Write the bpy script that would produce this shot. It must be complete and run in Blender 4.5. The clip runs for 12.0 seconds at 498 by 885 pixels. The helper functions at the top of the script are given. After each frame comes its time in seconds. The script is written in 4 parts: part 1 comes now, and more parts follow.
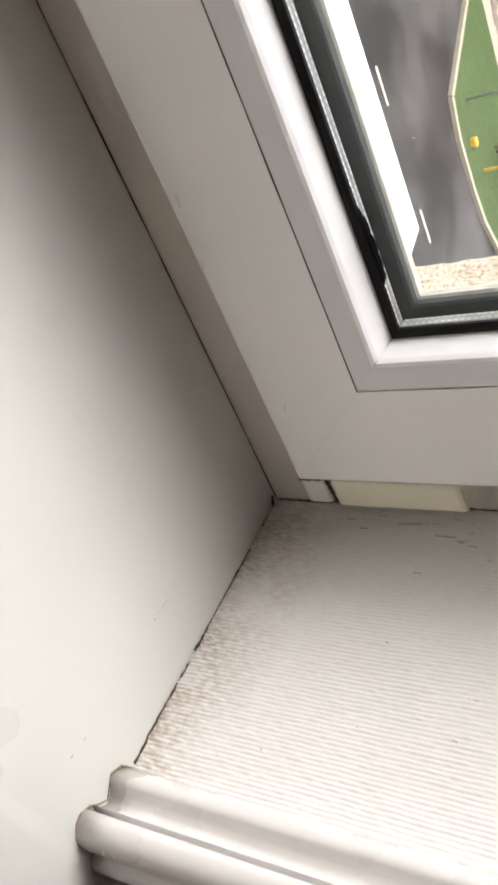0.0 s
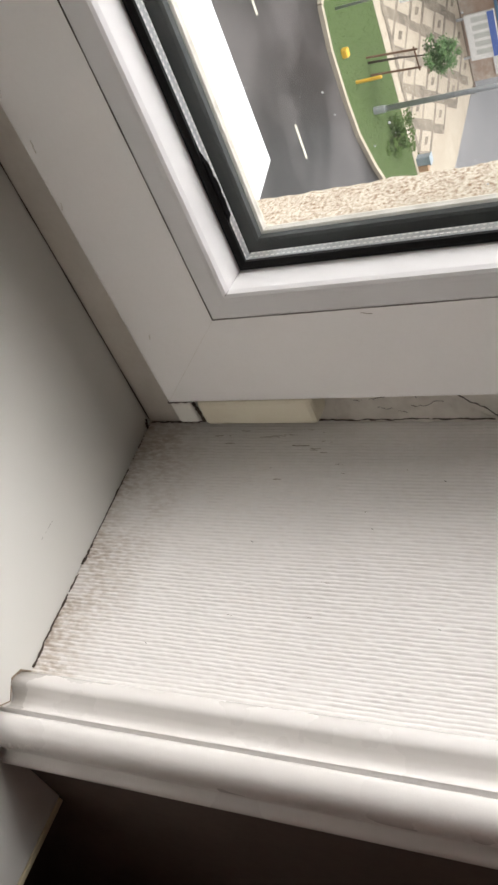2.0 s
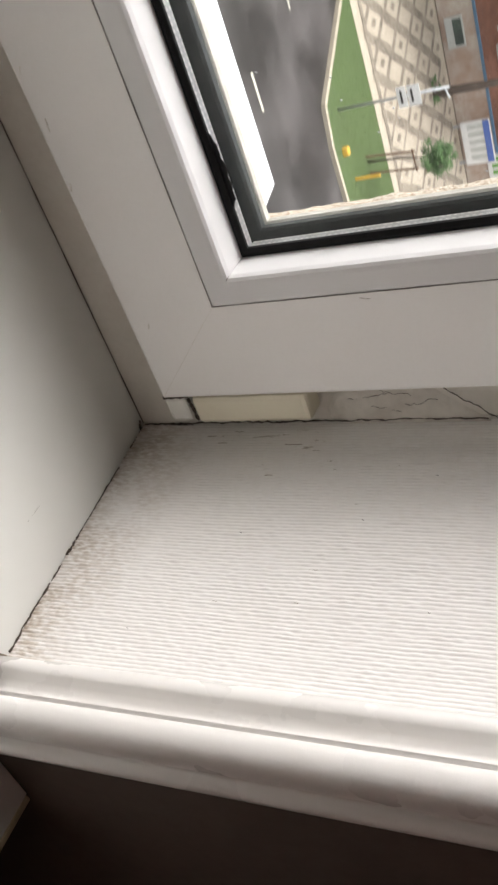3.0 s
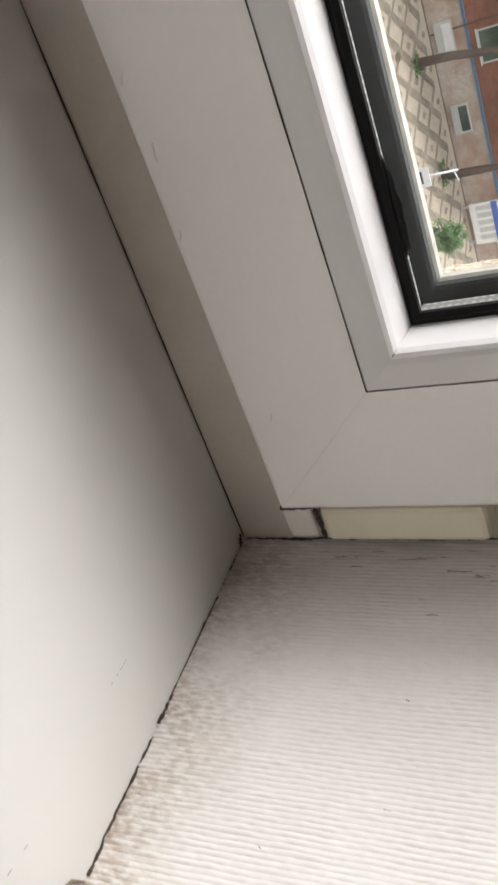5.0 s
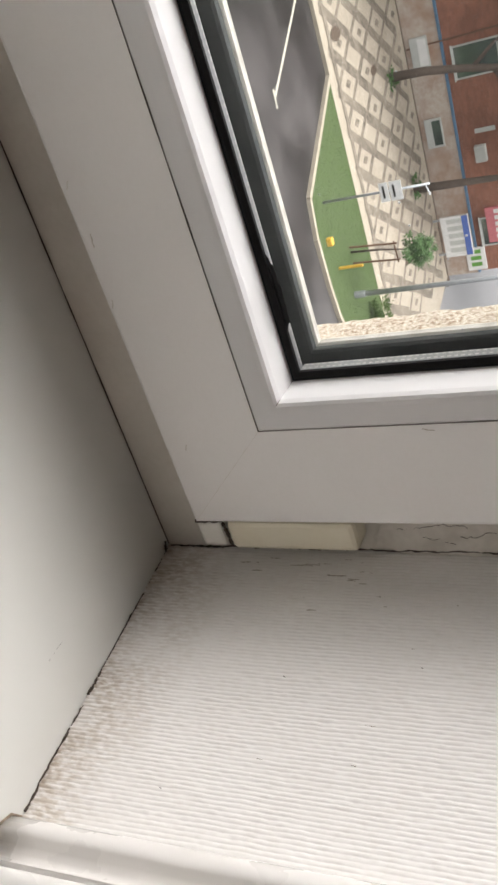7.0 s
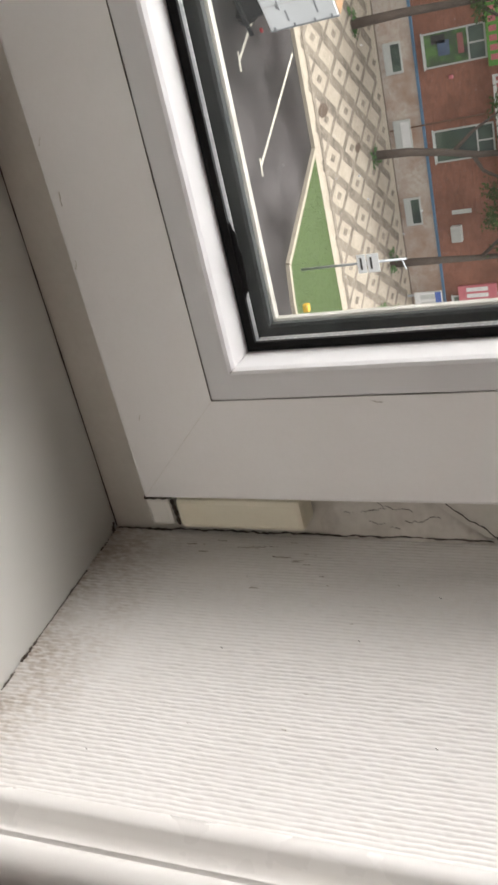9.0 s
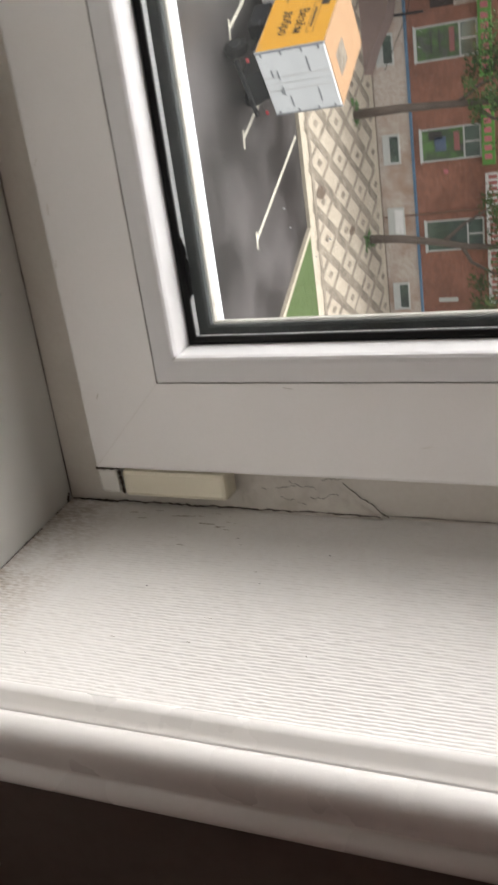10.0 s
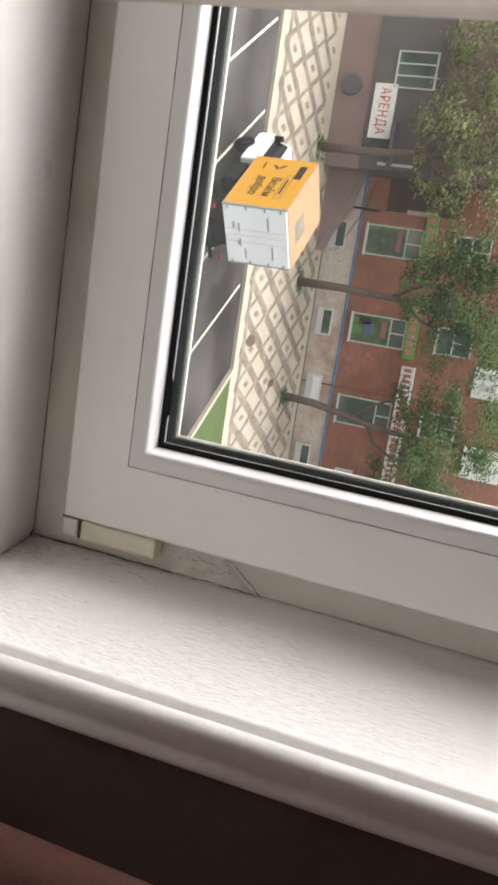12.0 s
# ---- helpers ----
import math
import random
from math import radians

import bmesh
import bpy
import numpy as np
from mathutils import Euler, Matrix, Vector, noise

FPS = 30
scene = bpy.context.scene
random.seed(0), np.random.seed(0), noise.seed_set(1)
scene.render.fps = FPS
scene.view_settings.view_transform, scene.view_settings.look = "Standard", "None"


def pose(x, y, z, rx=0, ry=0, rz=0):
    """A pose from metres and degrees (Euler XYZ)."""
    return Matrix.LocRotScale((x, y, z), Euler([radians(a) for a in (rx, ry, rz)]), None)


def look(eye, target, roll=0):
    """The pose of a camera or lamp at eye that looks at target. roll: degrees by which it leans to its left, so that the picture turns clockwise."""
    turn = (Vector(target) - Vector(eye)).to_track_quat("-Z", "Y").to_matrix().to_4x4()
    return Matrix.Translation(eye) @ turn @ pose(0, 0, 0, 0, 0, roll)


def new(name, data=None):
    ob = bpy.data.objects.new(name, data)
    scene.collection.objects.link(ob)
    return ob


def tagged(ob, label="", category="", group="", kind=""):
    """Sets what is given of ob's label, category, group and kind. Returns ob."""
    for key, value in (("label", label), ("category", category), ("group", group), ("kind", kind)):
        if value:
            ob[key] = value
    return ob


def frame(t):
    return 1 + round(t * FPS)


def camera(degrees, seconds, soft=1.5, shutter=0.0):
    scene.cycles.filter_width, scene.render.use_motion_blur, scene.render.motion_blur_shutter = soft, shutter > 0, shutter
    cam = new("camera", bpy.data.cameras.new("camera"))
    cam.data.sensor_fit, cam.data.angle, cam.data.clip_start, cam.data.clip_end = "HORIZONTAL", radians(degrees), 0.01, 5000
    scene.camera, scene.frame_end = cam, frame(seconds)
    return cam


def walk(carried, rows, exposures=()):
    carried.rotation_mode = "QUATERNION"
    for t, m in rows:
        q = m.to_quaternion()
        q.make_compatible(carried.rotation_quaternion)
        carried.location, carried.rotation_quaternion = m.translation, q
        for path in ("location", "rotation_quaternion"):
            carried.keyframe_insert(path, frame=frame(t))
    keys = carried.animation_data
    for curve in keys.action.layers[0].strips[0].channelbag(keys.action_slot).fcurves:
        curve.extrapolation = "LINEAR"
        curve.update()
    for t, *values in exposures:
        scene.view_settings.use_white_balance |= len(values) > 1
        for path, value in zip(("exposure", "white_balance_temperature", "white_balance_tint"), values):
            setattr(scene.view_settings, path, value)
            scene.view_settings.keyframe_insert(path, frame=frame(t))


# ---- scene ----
cam = camera(32.8, 12.0, soft=2.7, shutter=0.35)

PATH = [
    (0, (-0.239, -0.259, 0.241), (0.766, 0.964, -0.982), 90.3),
    (0.5, (-0.248, -0.266, 0.254), (0.874, 0.915, -0.906), 90.3),
    (1, (-0.252, -0.271, 0.26), (0.931, 0.909, -0.84), 90.1),
    (1.5, (-0.253, -0.274, 0.268), (0.975, 0.913, -0.773), 90.6),
    (2, (-0.256, -0.279, 0.273), (0.977, 0.931, -0.735), 90.3),
    (2.5, (-0.252, -0.284, 0.275), (0.973, 0.949, -0.715), 90.5),
    (3, (-0.223, -0.31, 0.271), (0.876, 1.039, -0.714), 89.8),
    (3.5, (-0.182, -0.333, 0.249), (0.704, 1.147, -0.763), 88.0),
    (5.5, (-0.204, -0.229, 0.162), (0.763, 1.188, -0.865), 86.4),
    (6, (-0.211, -0.241, 0.192), (0.748, 1.131, -0.903), 87.0),
    (6.5, (-0.223, -0.267, 0.214), (0.76, 1.154, -0.793), 88.0),
    (7, (-0.235, -0.287, 0.231), (0.724, 1.193, -0.712), 87.8),
    (9, (-0.2, -0.308, 0.238), (0.658, 1.275, -0.633), 89.4),
    (9.5, (-0.183, -0.338, 0.29), (0.641, 1.292, -0.524), 89.3),
    (10, (-0.187, -0.385, 0.296), (0.535, 1.287, -0.53), 91.7),
    (10.5, (-0.185, -0.407, 0.273), (0.385, 1.285, -0.628), 96.2),
    (11, (-0.198, -0.435, 0.297), (0.369, 1.308, -0.502), 101.5),
    (11.5, (-0.223, -0.536, 0.327), (0.309, 1.272, -0.342), 104.5),
    (12, (-0.231, -0.589, 0.347), (0.196, 1.266, -0.267), 102.6),
]
# the clip's camera brightens and darkens a little on the way
EXPOSURES = [(0, 1.77), (0.5, 1.92), (1, 1.88), (1.5, 1.57), (2, 1.53), (2.5, 1.53), (3, 1.66), (3.5, 1.79), (5.5, 1.66), (6.5, 1.58), (7, 1.57), (9, 1.62), (9.5, 1.57), (10, 1.65), (11, 1.63), (12, 1.8)]
walk(cam, [(t, look(eye, target, roll)) for t, eye, target, roll in PATH], EXPOSURES)

# ---- light ----
world = bpy.data.worlds.new("overcast")
scene.world = world
world.use_nodes = True
wn, wl = world.node_tree.nodes, world.node_tree.links
wn.clear()
sky = wn.new("ShaderNodeTexSky")
sky.sky_type, sky.sun_disc = "NISHITA", False
sky.sun_elevation, sky.sun_rotation = radians(72), radians(-80)
sky.air_density, sky.dust_density, sky.ozone_density = 1.0, 6.0, 1.0
hsv = wn.new("ShaderNodeHueSaturation")
hsv.inputs["Saturation"].default_value = 0.12
bg = wn.new("ShaderNodeBackground")
bg.inputs["Strength"].default_value = 0.12
wout = wn.new("ShaderNodeOutputWorld")
wl.new(sky.outputs[0], hsv.inputs["Color"])
wl.new(hsv.outputs[0], bg.inputs["Color"])
wl.new(bg.outputs[0], wout.inputs["Surface"])
sun_data = bpy.data.lights.new("sun", "SUN")
sun_data.energy, sun_data.angle, sun_data.color = 1.05, radians(85), (1.0, 0.948, 0.925)
sun = new("sun", sun_data)
sun.matrix_world = look((-6, -1, 24), (0, 0, 0))
# added area lamp outside the window, out of view, filling in for sky light
gleam_data = bpy.data.lights.new("sky_fill_lamp", "AREA")
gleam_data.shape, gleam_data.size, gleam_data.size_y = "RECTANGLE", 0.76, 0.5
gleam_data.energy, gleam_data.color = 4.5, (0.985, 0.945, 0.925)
gleam = new("sky_fill_lamp", gleam_data)
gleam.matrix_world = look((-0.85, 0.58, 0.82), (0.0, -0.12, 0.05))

# ---- materials ----


def material(name, rgb, rough=0.5, metal=0.0, grain=0.08, grain_scale=60.0, stain=0.08, stain_scale=4.0, bump=0.0, bump_scale=80.0, tint=None, coat=0.0, spec=0.5):
    """A surface that varies at a coarse and a fine scale, in metres of the object."""
    m = bpy.data.materials.new(name)
    m.use_nodes = True
    n, l = m.node_tree.nodes, m.node_tree.links
    b = n["Principled BSDF"]
    co = n.new("ShaderNodeTexCoord")
    fine, coarse = n.new("ShaderNodeTexNoise"), n.new("ShaderNodeTexNoise")
    fine.inputs["Scale"].default_value, fine.inputs["Detail"].default_value = grain_scale, 6
    coarse.inputs["Scale"].default_value, coarse.inputs["Detail"].default_value = stain_scale, 5
    for k in (fine, coarse):
        l.new(co.outputs["Object"], k.inputs["Vector"])
    dark = tint or tuple(c * 0.55 for c in rgb)
    mix1, mix2 = n.new("ShaderNodeMix"), n.new("ShaderNodeMix")
    r1, r2 = n.new("ShaderNodeMapRange"), n.new("ShaderNodeMapRange")
    for r, amount in ((r1, stain), (r2, grain)):
        r.inputs["From Min"].default_value, r.inputs["From Max"].default_value = 0.42, 0.75
        r.inputs["To Max"].default_value = amount * 3
    l.new(coarse.outputs["Fac"], r1.inputs["Value"])
    l.new(fine.outputs["Fac"], r2.inputs["Value"])
    for k in (mix1, mix2):
        k.data_type = "RGBA"
        k.inputs["B"].default_value = (*dark, 1)
    mix1.inputs["A"].default_value = (*rgb, 1)
    l.new(r1.outputs[0], mix1.inputs["Factor"])
    l.new(mix1.outputs["Result"], mix2.inputs["A"])
    l.new(r2.outputs[0], mix2.inputs["Factor"])
    l.new(mix2.outputs["Result"], b.inputs["Base Color"])
    rr = n.new("ShaderNodeMapRange")
    rr.inputs["To Min"].default_value, rr.inputs["To Max"].default_value = max(0.02, rough - 0.1), min(1, rough + 0.1)
    l.new(coarse.outputs["Fac"], rr.inputs["Value"])
    l.new(rr.outputs[0], b.inputs["Roughness"])
    b.inputs["Metallic"].default_value = metal
    b.inputs["Coat Weight"].default_value = coat
    b.inputs["Specular IOR Level"].default_value = spec
    if bump:
        bn, bm_ = n.new("ShaderNodeTexNoise"), n.new("ShaderNodeBump")
        bn.inputs["Scale"].default_value, bn.inputs["Detail"].default_value = bump_scale, 4
        bm_.inputs["Strength"].default_value, bm_.inputs["Distance"].default_value = min(1, bump * 1000 / 3), 0.003 * bump * 1000
        l.new(co.outputs["Object"], bn.inputs["Vector"])
        l.new(bn.outputs["Fac"], bm_.inputs["Height"])
        l.new(bm_.outputs[0], b.inputs["Normal"])
    return m


PVC = material("white_pvc", (0.84, 0.824, 0.81), 0.32, grain=0.012, grain_scale=500, stain=0.03, stain_scale=9, tint=(0.5, 0.46, 0.4))
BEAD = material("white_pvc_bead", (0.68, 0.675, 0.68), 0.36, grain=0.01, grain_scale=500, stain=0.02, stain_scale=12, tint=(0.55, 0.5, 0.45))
FRAME = material("aged_white_pvc", (0.74, 0.705, 0.645), 0.42, grain=0.03, grain_scale=300, stain=0.06, stain_scale=25, tint=(0.42, 0.36, 0.28))
SILL = material("glossy_sill_laminate", (0.67, 0.667, 0.637), 0.3, grain=0.008, grain_scale=700, stain=0.02, stain_scale=6, tint=(0.6, 0.57, 0.5))
SILL_EDGE = material("yellowed_sill_edge", (0.62, 0.55, 0.38), 0.45, grain=0.05, grain_scale=200)
WALLPAPER = material("painted_ribbed_wallpaper", (0.81, 0.79, 0.768), 0.6, grain=0.03, grain_scale=260, stain=0.014, stain_scale=22, bump=0.00012, bump_scale=900, tint=(0.5, 0.43, 0.34))
MOULD = material("satin_white_moulding", (0.72, 0.698, 0.675), 0.27, grain=0.01, grain_scale=300, stain=0.03, stain_scale=14, tint=(0.6, 0.53, 0.44))
ROOM = material("dim_room_paint", (0.24, 0.21, 0.185), 0.8, grain=0.06, grain_scale=40)
ROOM_WALL = material("brown_ribbed_wallpaper", (0.1, 0.076, 0.06), 0.75, grain=0.1, grain_scale=120, bump=0.0004, bump_scale=160)
RUBBER = material("black_rubber", (0.006, 0.006, 0.006), 0.55, grain=0.1, grain_scale=300, spec=0.2)
SPACER = material("aluminium_spacer", (0.44, 0.45, 0.46), 0.33, metal=0.9, grain=0.1, grain_scale=200)
SEALANT = material("grey_sealant", (0.02, 0.023, 0.023), 0.5, grain=0.15, grain_scale=90, stain=0.1, stain_scale=30, tint=(0.05, 0.052, 0.048), spec=0.25)
LIP = material("outer_pvc_lip", (0.62, 0.59, 0.54), 0.5, grain=0.12, grain_scale=120, tint=(0.25, 0.22, 0.17))
HINGE = material("yellowed_plastic_cap", (0.76, 0.71, 0.57), 0.38, grain=0.02, grain_scale=300, stain=0.06, stain_scale=40, tint=(0.55, 0.46, 0.3))
HINGE_WHITE = material("white_plastic_cap", (0.76, 0.74, 0.69), 0.4, grain=0.02, grain_scale=300)
PUTTY = material("cracked_putty", (0.74, 0.705, 0.645), 0.7, grain=0.07, grain_scale=160, stain=0.08, stain_scale=60, bump=0.0006, bump_scale=300, tint=(0.3, 0.25, 0.2))
GAP = material("dirt_and_shade_gap", (0.085, 0.064, 0.048), 0.9, grain=0.3, grain_scale=200)
GRIME_SHADE = material("brown_grime_and_shade", (0.3, 0.235, 0.17), 0.9, grain=0.3, grain_scale=300)
STUCCO = material("beige_stucco", (0.49, 0.435, 0.36), 0.95, grain=0.42, grain_scale=480, stain=0.08, stain_scale=40, bump=0.001, bump_scale=600, tint=(0.19, 0.12, 0.07))
DRIP = material("white_sheet_metal", (0.82, 0.83, 0.84), 0.35, grain=0.02, grain_scale=200, stain=0.05, stain_scale=12)
CLOTH_BASE = material("beige_curtain_cloth", (0.34, 0.29, 0.25), 0.9, grain=0.15, grain_scale=500, bump=0.0002, bump_scale=900)
CLOTH_PINK = material("dusty_rose_curtain_cloth", (0.32, 0.21, 0.185), 0.9, grain=0.15, grain_scale=500, bump=0.0002, bump_scale=900)
# the paler tint patches paint sky sheen of the wet surface into the colour
ASPHALT = material("wet_asphalt", (0.017, 0.0148, 0.0143), 0.38, spec=0.32, grain=0.05, grain_scale=3, stain=0.45, stain_scale=0.3, tint=(0.075, 0.067, 0.066))
LINE = material("worn_road_paint", (0.5, 0.47, 0.38), 0.6, grain=0.2, grain_scale=20, stain=0.15, stain_scale=3, tint=(0.2, 0.19, 0.18))
KERB = material("concrete_kerb", (0.36, 0.31, 0.24), 0.85, grain=0.15, grain_scale=25, stain=0.15, stain_scale=2, tint=(0.2, 0.17, 0.13))
PAVER = material("beige_pavers", (0.36, 0.31, 0.245), 0.75, grain=0.18, grain_scale=7, stain=0.14, stain_scale=0.9, tint=(0.25, 0.2, 0.15))
PAVER_DARK = material("grey_pavers", (0.11, 0.088, 0.068), 0.75, grain=0.12, grain_scale=7, stain=0.12, stain_scale=1.1, tint=(0.42, 0.36, 0.28))
DRIVE = material("pale_wet_asphalt", (0.13, 0.122, 0.125), 0.4, grain=0.08, grain_scale=5, stain=0.2, stain_scale=0.5, tint=(0.2, 0.19, 0.19))
SOIL = material("damp_soil", (0.12, 0.085, 0.06), 0.95, grain=0.3, grain_scale=12, stain=0.2, stain_scale=1.2)
GRASS = material("lawn", (0.052, 0.08, 0.021), 0.9, grain=0.15, grain_scale=18, stain=0.2, stain_scale=1.3, tint=(0.05, 0.075, 0.022))
BLADE = material("grass_blade", (0.06, 0.1, 0.022), 0.8, grain=0.15, grain_scale=4, stain=0.2, stain_scale=0.8, tint=(0.05, 0.08, 0.022), spec=0.2)
PLINTH = material("patched_plaster_plinth", (0.5, 0.43, 0.37), 0.9, grain=0.15, grain_scale=6, stain=0.28, stain_scale=0.9, tint=(0.3, 0.17, 0.11))
BLUE = material("blue_trim_paint", (0.1, 0.19, 0.3), 0.6, grain=0.15, grain_scale=8, stain=0.2, stain_scale=1)
WING = material("brown_render", (0.21, 0.145, 0.125), 0.8, grain=0.1, grain_scale=8, stain=0.15, stain_scale=0.7)
WING_DARK = material("dark_grey_cladding", (0.1, 0.09, 0.087), 0.5, grain=0.1, grain_scale=8, stain=0.1, stain_scale=0.8)
NICHE = material("shaded_recess_brown", (0.06, 0.035, 0.027), 0.7, grain=0.15, grain_scale=6, stain=0.2, stain_scale=0.8)
WFRAME = material("window_frame_paint", (0.5, 0.5, 0.47), 0.5, grain=0.08, grain_scale=20)
PANE = material("dark_window_glass", (0.035, 0.05, 0.045), 0.08, grain=0.2, grain_scale=1.2, stain=0.5, stain_scale=0.8, tint=(0.09, 0.13, 0.1), spec=0.8)
SHOP = material("printed_shop_window", (0.1, 0.2, 0.06), 0.25, grain=0.3, grain_scale=2.2, stain=0.3, stain_scale=1.1, tint=(0.05, 0.05, 0.05))
SIGN_WHITE = material("white_sign_board", (0.72, 0.7, 0.68), 0.5, grain=0.05, grain_scale=10)
SIGN_RED = material("red_lettering", (0.5, 0.05, 0.05), 0.5, grain=0.05, grain_scale=10)
SIGN_RED_FADED = material("faded_red_lettering", (0.42, 0.13, 0.12), 0.6, grain=0.15, grain_scale=6)
POSTER_BLUE = material("muted_blue_poster", (0.09, 0.13, 0.21), 0.5, grain=0.3, grain_scale=5)
POSTER_RED = material("muted_red_poster", (0.3, 0.11, 0.1), 0.5, grain=0.25, grain_scale=5)
SIGN_GREEN = material("green_sign_board", (0.12, 0.32, 0.05), 0.5, grain=0.1, grain_scale=3)
SIGN_BLUE = material("blue_print", (0.08, 0.14, 0.42), 0.5, grain=0.05, grain_scale=10)
SIGN_PINK = material("pink_print", (0.55, 0.16, 0.18), 0.5, grain=0.05, grain_scale=10)
BLACK = material("black_print", (0.03, 0.028, 0.025), 0.5, grain=0.1, grain_scale=20)
STEEL = material("galvanised_steel", (0.4, 0.41, 0.42), 0.45, metal=0.4, grain=0.1, grain_scale=8)
YELLOW = material("yellow_paint", (0.62, 0.36, 0.04), 0.5, grain=0.1, grain_scale=15)
CABINET = material("blue_grey_sheet_steel", (0.24, 0.28, 0.31), 0.5, grain=0.06, grain_scale=12, stain=0.12, stain_scale=2)
TIMBER_PALE = material("light_brown_board", (0.36, 0.22, 0.13), 0.7, grain=0.12, grain_scale=12)
TIMBER = material("brown_stake_timber", (0.17, 0.09, 0.055), 0.8, grain=0.2, grain_scale=20)
BARK = material("tree_bark", (0.12, 0.09, 0.072), 0.95, grain=0.2, grain_scale=14, stain=0.2, stain_scale=2, bump=0.01, bump_scale=14)
LEAF = material("foliage", (0.075, 0.112, 0.034), 0.8, spec=0.12, grain=0.25, grain_scale=1.5, stain=0.3, stain_scale=0.5, tint=(0.025, 0.05, 0.014))
LEAF_LIGHT = material("young_foliage", (0.06, 0.125, 0.03), 0.65, grain=0.25, grain_scale=6, stain=0.2, stain_scale=1.5, tint=(0.02, 0.06, 0.01))
LEAF_PALE = material("yellowish_foliage", (0.2, 0.21, 0.09), 0.8, spec=0.12, grain=0.25, grain_scale=2, stain=0.3, stain_scale=0.6, tint=(0.05, 0.07, 0.02))
VAN_YELLOW = material("yellow_vehicle_panel", (0.64, 0.315, 0.03), 0.4, grain=0.02, grain_scale=6, stain=0.03, stain_scale=1)
VAN_ROOF = material("faded_yellow_roof", (0.31, 0.183, 0.098), 0.55, grain=0.03, grain_scale=6, stain=0.06, stain_scale=1.2)
VAN_WHITE = material("white_vehicle_paint", (0.88, 0.88, 0.87), 0.35, grain=0.02, grain_scale=10, stain=0.06, stain_scale=1.5)
VAN_GLASS = material("tinted_vehicle_glass", (0.02, 0.022, 0.025), 0.08, spec=0.8)
VAN_BLACK = material("black_vehicle_parts", (0.014, 0.014, 0.015), 0.7, grain=0.1, grain_scale=20, spec=0.25)
LAMP_RED = material("red_tail_lamp", (0.35, 0.02, 0.03), 0.3)
REVEAL_ROOM_CEIL = material("ceiling_paint", (0.75, 0.72, 0.68), 0.9)


def sheer(m):
    """Lets light through a thin cloth."""
    n, l = m.node_tree.nodes, m.node_tree.links
    b = n["Principled BSDF"]
    tr, mix, out = n.new("ShaderNodeBsdfTranslucent"), n.new("ShaderNodeMixShader"), n["Material Output"]
    tr.inputs["Color"].default_value = (0.75, 0.68, 0.62, 1)
    mix.inputs[0].default_value = 0.6
    l.new(b.outputs[0], mix.inputs[1])
    l.new(tr.outputs[0], mix.inputs[2])
    l.new(mix.outputs[0], out.inputs["Surface"])
    return m


CLOTH = sheer(CLOTH_BASE)


def grimy(m, top, amount):
    """Brown speckled grime close to the sill, in uneven patches up to a height."""
    n, l = m.node_tree.nodes, m.node_tree.links
    b = n["Principled BSDF"]
    co, sep = n.new("ShaderNodeTexCoord"), n.new("ShaderNodeSeparateXYZ")
    low, patch, fleck = n.new("ShaderNodeMapRange"), n.new("ShaderNodeTexNoise"), n.new("ShaderNodeTexNoise")
    l.new(co.outputs["Object"], sep.inputs[0])
    l.new(sep.outputs["Z"], low.inputs["Value"])
    low.inputs["From Min"].default_value, low.inputs["From Max"].default_value = -0.04, top
    low.inputs["To Min"].default_value, low.inputs["To Max"].default_value = amount, 0.0
    ribs = n.new("ShaderNodeMapping")
    ribs.inputs["Scale"].default_value = (1.0, 2.0, 0.8)
    l.new(co.outputs["Object"], ribs.inputs["Vector"])
    patch.inputs["Scale"].default_value, fleck.inputs["Scale"].default_value = 30, 260
    fleck.inputs["Detail"].default_value = 8
    l.new(co.outputs["Object"], patch.inputs["Vector"])
    l.new(ribs.outputs[0], fleck.inputs["Vector"])
    f1, f2, m1, m2 = n.new("ShaderNodeMapRange"), n.new("ShaderNodeMapRange"), n.new("ShaderNodeMath"), n.new("ShaderNodeMath")
    f1.inputs["From Min"].default_value, f1.inputs["From Max"].default_value = 0.28, 0.6
    f2.inputs["From Min"].default_value, f2.inputs["From Max"].default_value = 0.38, 0.6
    f2.inputs["To Min"].default_value, f2.inputs["To Max"].default_value = 0.12, 1.0
    l.new(patch.outputs["Fac"], f1.inputs["Value"])
    l.new(fleck.outputs["Fac"], f2.inputs["Value"])
    m1.operation = m2.operation = "MULTIPLY"
    l.new(f1.outputs[0], m1.inputs[0])
    l.new(f2.outputs[0], m1.inputs[1])
    l.new(m1.outputs[0], m2.inputs[0])
    l.new(low.outputs[0], m2.inputs[1])
    mix = n.new("ShaderNodeMix")
    mix.data_type = "RGBA"
    mix.inputs["B"].default_value = (0.33, 0.24, 0.15, 1)
    src = b.inputs["Base Color"].links[0].from_socket
    l.new(src, mix.inputs["A"])
    l.new(m2.outputs[0], mix.inputs["Factor"])
    l.new(mix.outputs["Result"], b.inputs["Base Color"])


grimy(WALLPAPER, 0.016, 0.85)
grimy(MOULD, -0.018, 0.6)


